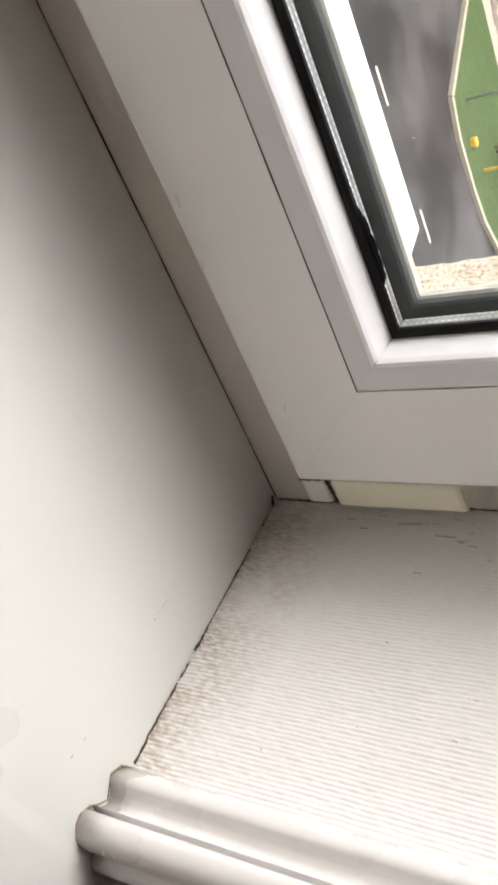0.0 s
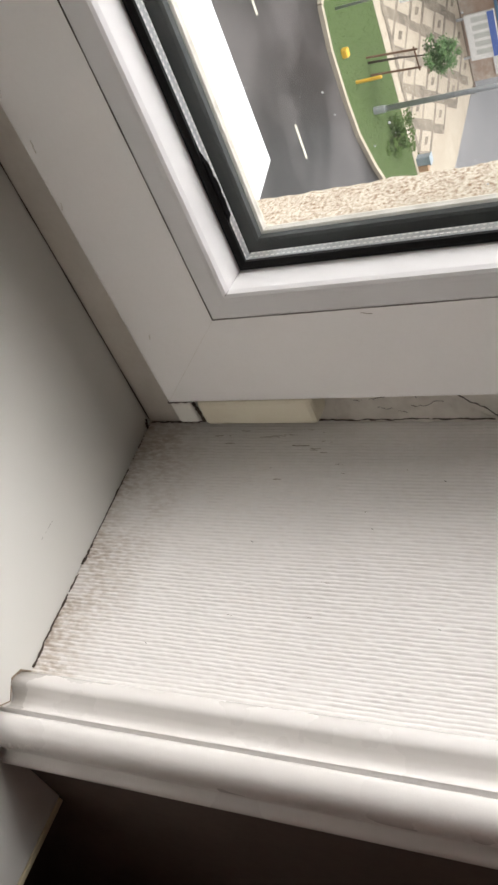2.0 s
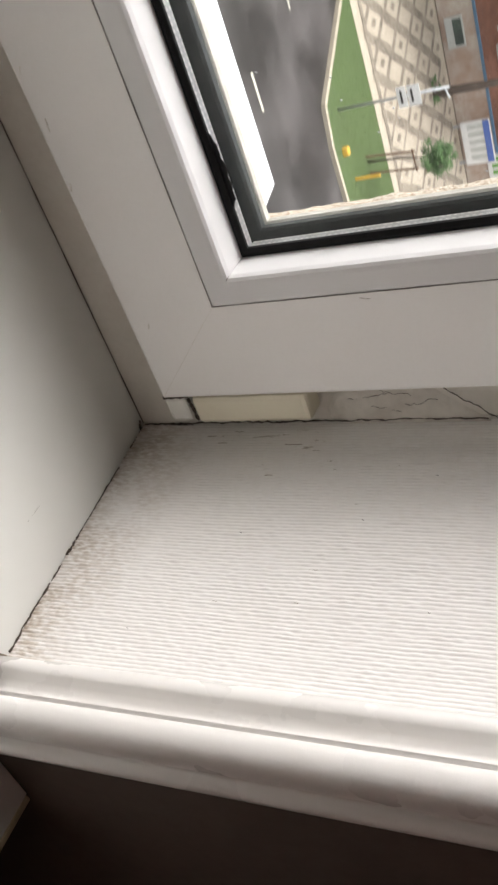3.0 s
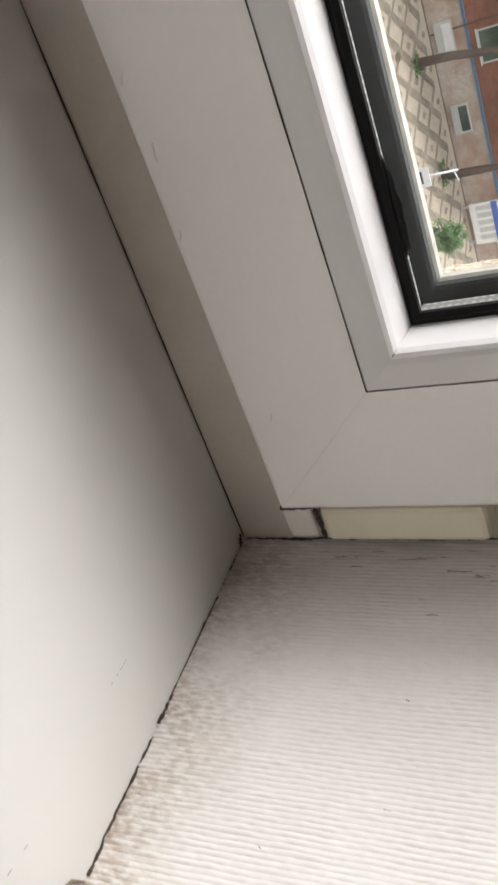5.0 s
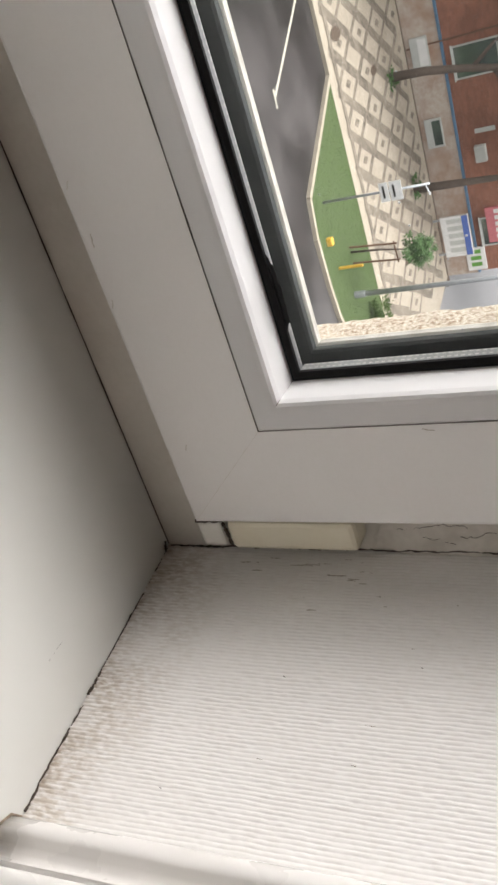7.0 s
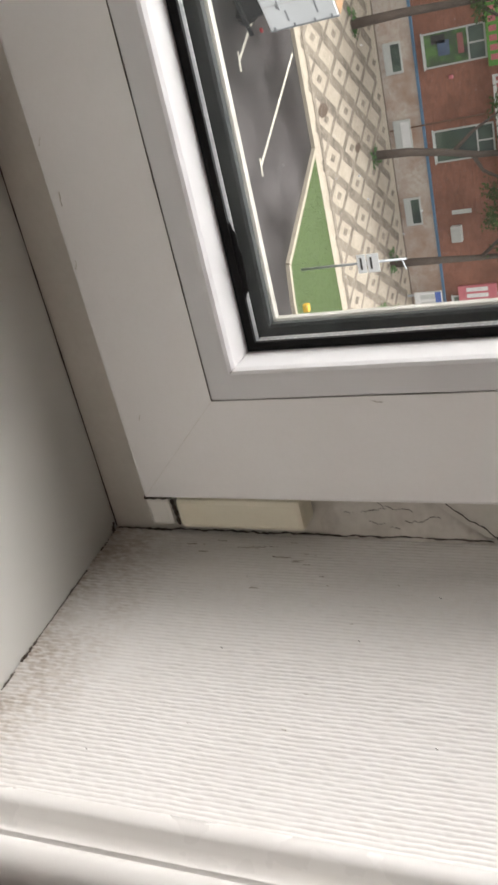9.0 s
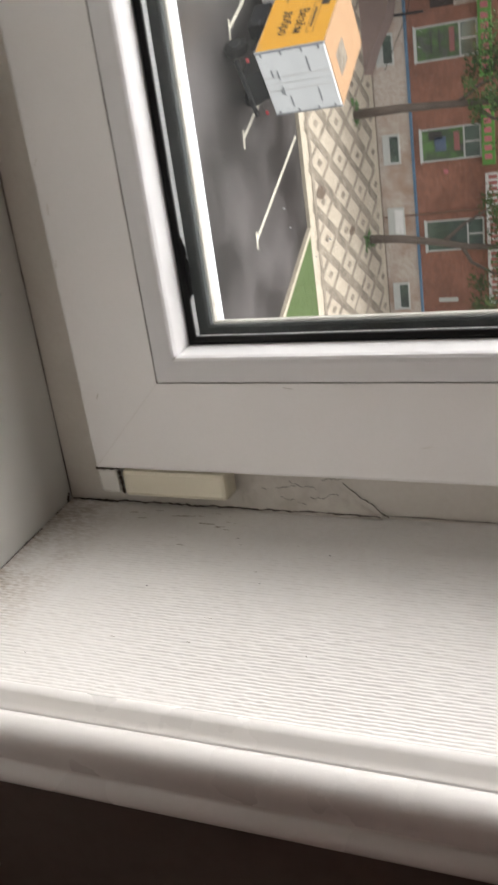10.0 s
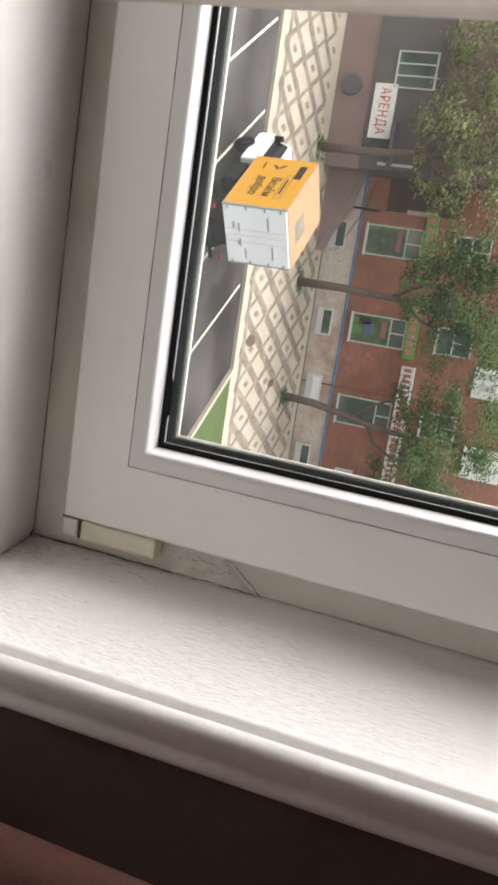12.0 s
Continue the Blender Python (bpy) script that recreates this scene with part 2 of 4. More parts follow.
def brick_material():
    m = material("red_brick", (0.33, 0.14, 0.09), 0.85, grain=0.12, grain_scale=10, stain=0.2, stain_scale=0.6, tint=(0.13, 0.055, 0.035))
    n, l = m.node_tree.nodes, m.node_tree.links
    b = n["Principled BSDF"]
    co = n.new("ShaderNodeTexCoord")
    mp = n.new("ShaderNodeMapping")
    mp.inputs["Rotation"].default_value = (radians(90), 0, 0)
    br = n.new("ShaderNodeTexBrick")
    br.inputs["Scale"].default_value = 1.0
    br.inputs["Brick Width"].default_value, br.inputs["Row Height"].default_value, br.inputs["Mortar Size"].default_value = 0.26, 0.077, 0.006
    br.inputs["Color1"].default_value, br.inputs["Color2"].default_value, br.inputs["Mortar"].default_value = (1, 1, 1, 1), (0.75, 0.75, 0.75, 1), (1.15, 1.2, 1.2, 1)
    l.new(co.outputs["Object"], mp.inputs["Vector"])
    l.new(mp.outputs[0], br.inputs["Vector"])
    mul = n.new("ShaderNodeMix")
    mul.data_type, mul.blend_type = "RGBA", "MULTIPLY"
    mul.inputs["Factor"].default_value = 1
    src = b.inputs["Base Color"].links[0].from_socket
    l.new(src, mul.inputs["A"])
    l.new(br.outputs["Color"], mul.inputs["B"])
    l.new(mul.outputs["Result"], b.inputs["Base Color"])
    return m


BRICK = brick_material()


def glass_material():
    m = bpy.data.materials.new("clear_glass")
    m.use_nodes = True
    b = m.node_tree.nodes["Principled BSDF"]
    b.inputs["Base Color"].default_value = (0.97, 0.985, 0.98, 1)
    b.inputs["Roughness"].default_value = 0.0
    b.inputs["Transmission Weight"].default_value = 1.0
    b.inputs["IOR"].default_value = 1.22
    return m


def veiled_glass():
    """Glass with an uneven translucent veil that paints in the haze of reflections."""
    m = glass_material()
    m.name = "hazed_glass"
    n, l = m.node_tree.nodes, m.node_tree.links
    tr, mix, out = n.new("ShaderNodeBsdfTranslucent"), n.new("ShaderNodeMixShader"), n["Material Output"]
    co, veil_noise, amount = n.new("ShaderNodeTexCoord"), n.new("ShaderNodeTexNoise"), n.new("ShaderNodeMapRange")
    veil_noise.inputs["Scale"].default_value = 14
    amount.inputs["To Min"].default_value, amount.inputs["To Max"].default_value = 0.003, 0.010
    l.new(co.outputs["Object"], veil_noise.inputs["Vector"])
    l.new(veil_noise.outputs["Fac"], amount.inputs["Value"])
    l.new(amount.outputs[0], mix.inputs[0])
    tr.inputs["Color"].default_value = (0.7, 0.7, 0.7, 1)
    l.new(n["Principled BSDF"].outputs[0], mix.inputs[1])
    l.new(tr.outputs[0], mix.inputs[2])
    l.new(mix.outputs[0], out.inputs["Surface"])
    return m


GLASS = glass_material()
HAZED = veiled_glass()
DROP = material("rain_drop", (0.85, 0.86, 0.87), 0.1, grain=0.0, stain=0.0)
DROP.node_tree.nodes["Principled BSDF"].inputs["Transmission Weight"].default_value = 0.45

# ---- building helpers ----


def mesh_from(bm, name):
    me = bpy.data.meshes.new(name)
    bmesh.ops.recalc_face_normals(bm, faces=bm.faces)
    bm.to_mesh(me)
    bm.free()
    return me


def thing(name, label, category, group="", kind="", at=None):
    """An Empty that carries the parts of one thing."""
    ob = new(name)
    ob.empty_display_size = 0.05
    if at is not None:
        ob.matrix_world = at
    return tagged(ob, label, category, group, kind)


def part(name, bm, mat, parent, label="", smooth=False):
    me = mesh_from(bm, name) if isinstance(bm, bmesh.types.BMesh) else bm
    ob = new(name, me)
    me.materials.append(mat)
    if smooth:
        for p in me.polygons:
            p.use_smooth = True
    ob.parent = parent
    if label:
        tagged(ob, label)
    return ob


def solid(name, bm, mat, label, category, kind="", group="", smooth=False):
    ob = part(name, bm, mat, None, "", smooth)
    return tagged(ob, label, category, group, kind)


def box(x0, x1, y0, y1, z0, z1, bevel=0.0, bm=None):
    own = bmesh.new()
    bmesh.ops.create_cube(own, size=1)
    for v in own.verts:
        v.co = Vector(((x0 + x1) / 2 + v.co.x * (x1 - x0), (y0 + y1) / 2 + v.co.y * (y1 - y0), (z0 + z1) / 2 + v.co.z * (z1 - z0)))
    if bevel:
        bmesh.ops.bevel(own, geom=own.edges[:], offset=bevel, segments=2, affect="EDGES", profile=0.5)
    if bm is None:
        return own
    me = bpy.data.meshes.new("joined")
    own.to_mesh(me)
    own.free()
    bm.from_mesh(me)
    bpy.data.meshes.remove(me)
    return bm


def prism(points, z0, z1):
    """Upright prism over a plan outline."""
    bm = bmesh.new()
    low = [bm.verts.new((x, y, z0)) for x, y in points]
    top = [bm.verts.new((x, y, z1)) for x, y in points]
    bm.faces.new(low)
    bm.faces.new(top)
    k = len(points)
    for i in range(k):
        bm.faces.new((low[i], low[(i + 1) % k], top[(i + 1) % k], top[i]))
    return bm


def mitred(profile, x0, x1, z0, z1, side):
    """One side of a mitred rectangle in the window's plane. profile: (inset from the rectangle's edge, y)."""
    bm = bmesh.new()
    rows = []
    for end in (0, 1):
        ring = []
        for d, y in profile:
            if side == "bottom":
                p = ((x0 + d, x1 - d)[end], y, z0 + d)
            elif side == "top":
                p = ((x0 + d, x1 - d)[end], y, z1 - d)
            elif side == "right":
                p = (x1 - d, y, (z0 + d, z1 - d)[end])
            else:
                p = (x0 + d, y, (z0 + d, z1 - d)[end])
            ring.append(bm.verts.new(p))
        rows.append(ring)
    k = len(profile)
    for i in range(k):
        bm.faces.new((rows[0][i], rows[0][(i + 1) % k], rows[1][(i + 1) % k], rows[1][i]))
    bm.faces.new(rows[0])
    bm.faces.new(rows[1])
    return bm


def tube(points, radii, sides=8, bm=None):
    """A tapered tube along points."""
    bm = bm or bmesh.new()
    pts = [Vector(p) for p in points]
    last = None
    for i, p in enumerate(pts):
        d = (pts[min(i + 1, len(pts) - 1)] - pts[max(i - 1, 0)]).normalized()
        a = d.orthogonal().normalized() if last is None else (last - d * last.dot(d)).normalized()
        last = a
        b = d.cross(a)
        ring = [bm.verts.new(p + (a * math.cos(2 * math.pi * k / sides) + b * math.sin(2 * math.pi * k / sides)) * radii[i]) for k in range(sides)]
        if i:
            for k in range(sides):
                bm.faces.new((prev[k], prev[(k + 1) % sides], ring[(k + 1) % sides], ring[k]))
        else:
            bm.faces.new(ring)
        prev = ring
    bm.faces.new(prev)
    return bm


def crack(start, end, wander, width, steps, seed, sides=5):
    """A thin uneven dark thread between two points, wandering in their plane."""
    rnd = random.Random(seed)
    a, b = Vector(start), Vector(end)
    pts, rad = [], []
    off = Vector((0, 0, 0))
    for i in range(steps + 1):
        s = i / steps
        off = off * 0.7 + Vector([rnd.uniform(-1, 1) * w for w in wander])
        pts.append(a.lerp(b, s) + off * math.sin(math.pi * s) ** 0.3)
        rad.append(width * rnd.uniform(0.45, 1.25))
    return tube(pts, rad, sides)


def text_mesh(words, size, squeeze=1.0):
    """The words as a flat mesh in the x-y plane, starting at the origin."""
    cu = bpy.data.curves.new("words", "FONT")
    cu.body, cu.size, cu.extrude = words, size, 0.004
    cu.space_character, cu.offset = 1.1, 0.0
    ob = bpy.data.objects.new("words", cu)
    scene.collection.objects.link(ob)
    me = bpy.data.meshes.new_from_object(ob.evaluated_get(bpy.context.evaluated_depsgraph_get()))
    bpy.data.objects.remove(ob)
    me.transform(Matrix.Diagonal((squeeze, 1, 1, 1)))
    return me

# ---- the window corner: reveal, sill, wall ----
SILL_Z, FRAME_Y, WALL_Y, OUT_Y = -0.0385, 0.0205, -0.179, 0.145
OPEN_L, OPEN_T = -1.02, 1.36
GROUND = -10.77


def reveal_x(y):
    return 0.0318 + (0.02 - y) * 0.078


def lean(me):
    """The old wall and sill stand a little out of square to the newer window: tips their vertices, most at the room's side."""
    me = mesh_from(me, "leaning") if isinstance(me, bmesh.types.BMesh) else me
    for v in me.vertices:
        x, y, z = v.co
        f = min(1.0, max(0.0, (FRAME_Y - y) / 0.165))
        v.co = (x + 0.012 * (z - SILL_Z) * f, y + 0.042 * (z - SILL_Z) * f, z + 0.038 * max(0.0, FRAME_Y - y))
    return me


def ribbed_reveal():
    """Wallpaper with raised upright ribs, a little broken and wavy, on the splayed side of the opening."""
    ys = np.linspace(FRAME_Y, -0.1465, 560)
    zs = np.concatenate([np.linspace(SILL_Z - 0.004, 0.34, 400), np.linspace(0.35, OPEN_T, 40)])
    verts, faces = [], []
    for z in zs:
        for y in ys:
            wob = noise.noise((z * 9, y * 30, 1.7)) * 0.0004 + noise.noise((z * 75, y * 90, 4.1)) * 0.00025
            phase = (y + wob) / 0.0021
            keep = 0.78 + 0.6 * noise.noise((z * 110, y * 300, 9.0))
            h = (1 - (0.5 + 0.5 * math.cos(2 * math.pi * phase)) ** 3) * keep * 0.00048
            h += noise.noise((z * 280, y * 430, 3.3)) * 0.00032 + noise.noise((z * 10, y * 14, 7.0)) * 0.0009
            verts.append((reveal_x(y) - h, y, z))
    w = len(ys)
    for i in range(len(zs) - 1):
        for j in range(w - 1):
            a = i * w + j
            faces.append((a, a + 1, a + w + 1, a + w))
    me = bpy.data.meshes.new("reveal")
    me.from_pydata(verts, [], faces)
    return me


solid("wall_reveal", lean(ribbed_reveal()), WALLPAPER, "white painted ribbed wallpaper on the splayed window reveal", "wall", "structure", smooth=True)

# the wall round the opening, thick, open where the window stands
solid("wall_window_right", lean(prism([(reveal_x(FRAME_Y) + 0.003, FRAME_Y), (reveal_x(-0.15) + 0.003, -0.15), (0.0545, WALL_Y), (2.2, WALL_Y), (2.2, 0.07), (0.05, 0.07), (0.05, FRAME_Y)], -1.05, OPEN_T)),
      ROOM_WALL, "dim brown ribbed wallpaper wall beside the window", "wall", "structure")
for nm, x0, x1, z0, z1 in (("wall_window_left", -2.6, OPEN_L, -1.0, OPEN_T), ("wall_window_top", -2.6, 2.2, OPEN_T, 1.8), ("wall_window_bottom", OPEN_L, 0.06, -1.0, SILL_Z - 0.022)):
    solid(nm, box(x0, x1, WALL_Y, 0.07, z0, z1), ROOM_WALL, "dim brown wallpapered wall round the window", "wall", "structure")


def stucco_side():
    """The outer side of the opening: a grainy face that turns into the facade."""
    verts, faces = [], []
    zs = np.linspace(-0.02, 0.62, 220)
    prof = [(-0.04, 0.07 + 0.0022 * i) for i in range(34)] + [(-0.04 + 0.004 * i, OUT_Y) for i in range(1, 8)]
    for z in zs:
        for x, y in prof:
            n1 = noise.noise((z * 220, y * 220, x * 220)) * 0.0011 + noise.noise((z * 60, y * 60, 2)) * 0.0012
            verts.append((x + n1, y + (n1 if x > -0.04 else 0), z))
    w = len(prof)
    for i in range(len(zs) - 1):
        for j in range(w - 1):
            a = i * w + j
            faces.append((a, a + 1, a + w + 1, a + w))
    me = bpy.data.meshes.new("stucco")
    me.from_pydata(verts, [], faces)
    return me


solid("wall_outer_reveal", stucco_side(), STUCCO, "beige grainy stucco on the outer side of the opening", "wall", "structure", smooth=True)
solid("wall_outside_right", box(-0.036, 2.2, 0.0705, OUT_Y - 0.003, -0.5, 1.8), STUCCO, "beige stucco outer wall", "wall", "structure")
solid("wall_outside_left", box(-2.6, OPEN_L, 0.0705, OUT_Y, -0.5, 1.8), STUCCO, "beige stucco outer wall", "wall", "structure")
solid("wall_outside_top", box(OPEN_L, -0.036, 0.0705, OUT_Y, OPEN_T, 1.8), STUCCO, "beige stucco outer wall", "wall", "structure")
solid("wall_outside_bottom", box(OPEN_L, -0.036, 0.0705, OUT_Y - 0.002, -0.5, -0.02), STUCCO, "beige stucco outer wall", "wall", "structure")


def sill_board():
    bm = prism([(OPEN_L, FRAME_Y), (reveal_x(FRAME_Y) + 0.002, FRAME_Y), (reveal_x(-0.15) + 0.002, -0.15), (0.06, WALL_Y - 0.0005), (0.1065, WALL_Y - 0.0005), (0.1065, -0.36), (OPEN_L - 0.06, -0.36), (OPEN_L - 0.06, WALL_Y - 0.0005), (OPEN_L, WALL_Y - 0.0005)], SILL_Z - 0.02, SILL_Z)
    for v in bm.verts:
        v.co.z += 0.012 * max(0.0, 0.03 - v.co.x)
    return bm


sill = thing("window_sill", "glossy off-white laminate window sill board with an end cap", "window sill", kind="structure")
part("board", lean(sill_board()), SILL, sill)
part("end_cap", lean(box(0.107, 0.1105, -0.362, WALL_Y - 0.001, SILL_Z - 0.021, SILL_Z + 0.0006, 0.0006)), SILL_EDGE, sill, "yellowed plastic end cap")

# dirt-filled joints along the corner, and painted shading at the moulding's foot
joint = thing("wall_joint", "dark cracked joints where sill, frame and wallpaper meet", "joint", kind="structure")
part("sill_joint", lean(crack((reveal_x(0.018) - 0.0003, 0.018, SILL_Z + 0.0004), (reveal_x(-0.07) - 0.0002, -0.07, SILL_Z + 0.0002), (0.0003, 0, 0.0001), 0.00045, 40, 3)), GAP, joint)
part("sill_joint", lean(crack((reveal_x(-0.068) - 0.0002, -0.068, SILL_Z + 0.0006), (reveal_x(-0.142) - 0.0004, -0.142, SILL_Z + 0.0006), (0.0005, 0, 0.0003), 0.00062, 40, 4)), GAP, joint)
# brown thread that paints the soft shading where moulding meets sill
part("moulding_joint_shade", lean(tube([(x - 0.0059, y - 0.0014, SILL_Z + 0.0004) for x, y in ((0.0500, -0.143), (0.0440, -0.1462), (0.0412, -0.152), (0.0440, -0.156), (0.0478, -0.1605), (0.0440, -0.165), (0.0405, -0.168), (0.0382, -0.1735), (0.0390, -0.1764), (0.0412, -0.1790), (0.0442, -0.1808))], [0.0005, 0.0007, 0.0006, 0.0003, 0.0003, 0.0004, 0.0007, 0.0004, 0.0005, 0.0004, 0.0002], 6)), GRIME_SHADE, joint)
part("frame_joint", crack((0.030, FRAME_Y - 0.0006, SILL_Z + 0.0006), (-0.6, FRAME_Y - 0.0006, SILL_Z + 0.0082), (0, 0, 0.00005), 0.00032, 60, 6), GAP, joint)
part("reveal_joint", crack((reveal_x(0.018) - 0.0012, FRAME_Y - 0.0012, SILL_Z + 0.002), (reveal_x(0.018) - 0.0020, FRAME_Y - 0.0022, 0.17), (0.0006, 0, 0), 0.00048, 110, 7), GAP, joint)
part("reveal_joint", crack((reveal_x(0.018) - 0.0022, FRAME_Y - 0.0004, 0.17), (reveal_x(0.018) - 0.0018, FRAME_Y - 0.0004, 0.6), (0.0002, 0, 0), 0.00022, 90, 8), GAP, joint)
part("grime_lump", lean(crack((reveal_x(-0.0745), -0.0745, SILL_Z + 0.001), (reveal_x(-0.082) - 0.001, -0.082, SILL_Z + 0.001), (0.0005, 0.0003, 0.0006), 0.0008, 8, 9)), GAP, joint)
part("grime_lump", lean(crack((reveal_x(0.016) - 0.0015, 0.014, SILL_Z + 0.001), (reveal_x(0.016) - 0.006, 0.017, SILL_Z + 0.001), (0.0004, 0.0003, 0.0004), 0.0008, 8, 10)), GAP, joint)
part("corner_crack", lean(crack((reveal_x(0.0195) - 0.0004, 0.0196, SILL_Z), (reveal_x(0.0195) - 0.0004, 0.0193, -0.002), (0.0003, 0.0002, 0), 0.0005, 24, 11)), GAP, joint, "dark crack between frame and wallpaper")
streaks = random.Random(41)
for i in range(26):
    # dirt caught between ribs along sill and hinge, painting the hinge's soft shadow too
    if i < 16:
        y, z, n = streaks.uniform(-0.004, 0.016), streaks.uniform(-0.004, 0.105), streaks.uniform(0.004, 0.014)
    else:
        y, z, n = streaks.uniform(-0.12, -0.01), streaks.uniform(0.02, 0.14), streaks.uniform(0.002, 0.005)
    part("grime_shade_streak", lean(crack((reveal_x(y) - 0.00005, y, z), (reveal_x(y) - 0.00005, y + streaks.uniform(-0.0002, 0.0002), z + n), (0.00008, 0.00025, 0), streaks.uniform(0.00010, 0.00022), 10, 60 + i, 4)), GRIME_SHADE, joint)


def moulding_mesh():
    """Corner moulding: fillet, cove, groove, torus and lower lip, drawn upwards."""
    prof = [(0.0525, -0.1435), (0.0480, -0.1440), (0.0438, -0.1468), (0.0416, -0.1500), (0.0411, -0.1528), (0.0424, -0.1548), (0.0460, -0.1568), (0.0482, -0.1592), (0.0482, -0.1618), (0.0460, -0.1645), (0.0420, -0.1661), (0.0408, -0.1665),
            (0.0455, -0.1671), (0.0455, -0.1683), (0.0406, -0.1688), (0.0388, -0.1698), (0.0380, -0.1715), (0.0380, -0.1738), (0.0388, -0.1764), (0.0404, -0.1788), (0.0428, -0.1806), (0.0458, -0.1815), (0.0492, -0.1815), (0.0525, -0.1808), (0.0552, -0.1798), (0.0568, -0.1789),
            (0.0574, -0.1801), (0.0582, -0.1819), (0.0600, -0.1835), (0.0626, -0.1841), (0.0650, -0.1834), (0.0664, -0.1818), (0.0668, WALL_Y), (0.06, WALL_Y), (0.0555, -0.15)]
    bm = bmesh.new()
    zs = [SILL_Z + 0.0003 + i * 0.02 for i in range(70)]
    rows = [[bm.verts.new((x - 0.0055 + 0.00025 * noise.noise((z * 8, i * 0.2, 5)), y - 0.0016 + 0.00025 * noise.noise((z * 7, i * 0.2, 9)), z)) for i, (x, y) in enumerate(prof)] for z in zs]
    k = len(prof)
    for a, b in zip(rows, rows[1:]):
        for i in range(k):
            bm.faces.new((a[i], a[(i + 1) % k], b[(i + 1) % k], b[i]))
    bm.faces.new(rows[0])
    bm.faces.new(rows[-1])
    return bm


solid("trim_moulding", lean(moulding_mesh()), MOULD, "white satin corner moulding with groove and rounded bead", "moulding", "structure", smooth=True)

# ---- the window ----
SASH_L, SASH_T = -0.93, 1.30
window = thing("window_1", "white plastic casement window with double glazing, shut", "window", kind="structure")
frame_prof = [(0, FRAME_Y), (0.078, FRAME_Y), (0.078, 0.061), (0.1, 0.061), (0.1, 0.0698), (0, 0.0698)]
sash_prof = [(0, 0.0035), (0.0008, 0.0022), (0.0022, 0.0016), (0.0546, 0.0), (0.0546, 0.012), (0.068, 0.012), (0.068, 0.0306), (0.0715, 0.0309), (0.0725, 0.0400), (0.0660, 0.0460), (0.012, 0.0578), (0.012, 0.0185), (0, 0.0185)]
bead_prof = [(0.0551, 0.006), (0.0551, 0.0002), (0.0556, -0.0006), (0.060, -0.0014), (0.0660, -0.0025), (0.0682, -0.0026), (0.0696, -0.0018), (0.0706, 0.0002), (0.0732, 0.0108), (0.0733, 0.0122), (0.0551, 0.0122)]
gasket_prof = [(0.0733, 0.0108), (0.0752, 0.0102), (0.0773, 0.0111), (0.0776, 0.01245), (0.0733, 0.01245)]
spacer_prof = [(0.0665, 0.0167), (0.0755, 0.0167), (0.0758, 0.0172), (0.0758, 0.0223), (0.0755, 0.0228), (0.0665, 0.0228)]
outer_gasket_prof = [(0.0685, 0.0270), (0.0786, 0.0270), (0.0799, 0.0278), (0.0797, 0.0318), (0.0788, 0.0324), (0.0685, 0.0324)]
for side in ("bottom", "right", "top", "left"):
    part("frame_profile", mitred(frame_prof, SASH_L - 0.07, 0.07, -0.07, SASH_T + 0.07, side), FRAME, window, "slightly yellowed plastic frame profile")
sash = part("sash", mitred(sash_prof, SASH_L, 0.0, 0.0, SASH_T, "right"), PVC, window)
for side in ("bottom", "top", "left"):
    part("sash_profile", mitred(sash_prof, SASH_L, 0.0, 0.0, SASH_T, side), PVC, window)
for side in ("bottom", "right", "top", "left"):
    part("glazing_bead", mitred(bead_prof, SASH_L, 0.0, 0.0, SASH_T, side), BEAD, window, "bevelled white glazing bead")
    part("gasket", mitred(gasket_prof, SASH_L, 0.0, 0.0, SASH_T, side), RUBBER, window, "black rubber gasket")
    part("spacer", mitred([(d - (0.001 if side == "bottom" else 0.0), y) for d, y in spacer_prof], SASH_L, 0.0, 0.0, SASH_T, side), SPACER, window, "perforated aluminium spacer")
    part("outer_gasket", mitred(outer_gasket_prof, SASH_L, 0.0, 0.0, SASH_T, side), SEALANT, window, "dark grey outer seal")
    part("outer_lip", mitred([(0.0728, 0.0325), (0.0794, 0.0325), (0.0806, 0.0330), (0.0810, 0.0338), (0.0803, 0.0348), (0.0810, 0.0358), (0.0804, 0.0372), (0.0768, 0.0392), (0.0740, 0.0396)], SASH_L, 0.0, 0.0, SASH_T, side), LIP, window, "weathered outer lip of the sash")
# the outer pane carries the painted reflection haze
for y0, clear in ((0.0126, GLASS), (0.0229, HAZED)):
    pane = part("pane", box(SASH_L + 0.0662, -0.0662, y0, y0 + 0.004, 0.0662, SASH_T - 0.0662), clear, window, "clear window glass")
    pane.visible_shadow = False


def perforations():
    bm = bmesh.new()
    for y in (0.0182, 0.0212):
        for i in range(230):
            z = 0.0775 + i * 0.0028
            bm.faces.new([bm.verts.new((-0.0760, y + dy, z + dz)) for dy, dz in ((-0.0004, -0.0008), (0.0004, -0.0008), (0.0004, 0.0008), (-0.0004, 0.0008))])
            bm.faces.new([bm.verts.new((-z + dz, y + dy, 0.0750)) for dy, dz in ((-0.0004, -0.0008), (0.0004, -0.0008), (0.0004, 0.0008), (-0.0004, 0.0008))])
    return bm


tagged(part("spacer_holes", perforations(), SIGN_WHITE, window, "pale dotted perforation of the spacer"), kind="stuff")

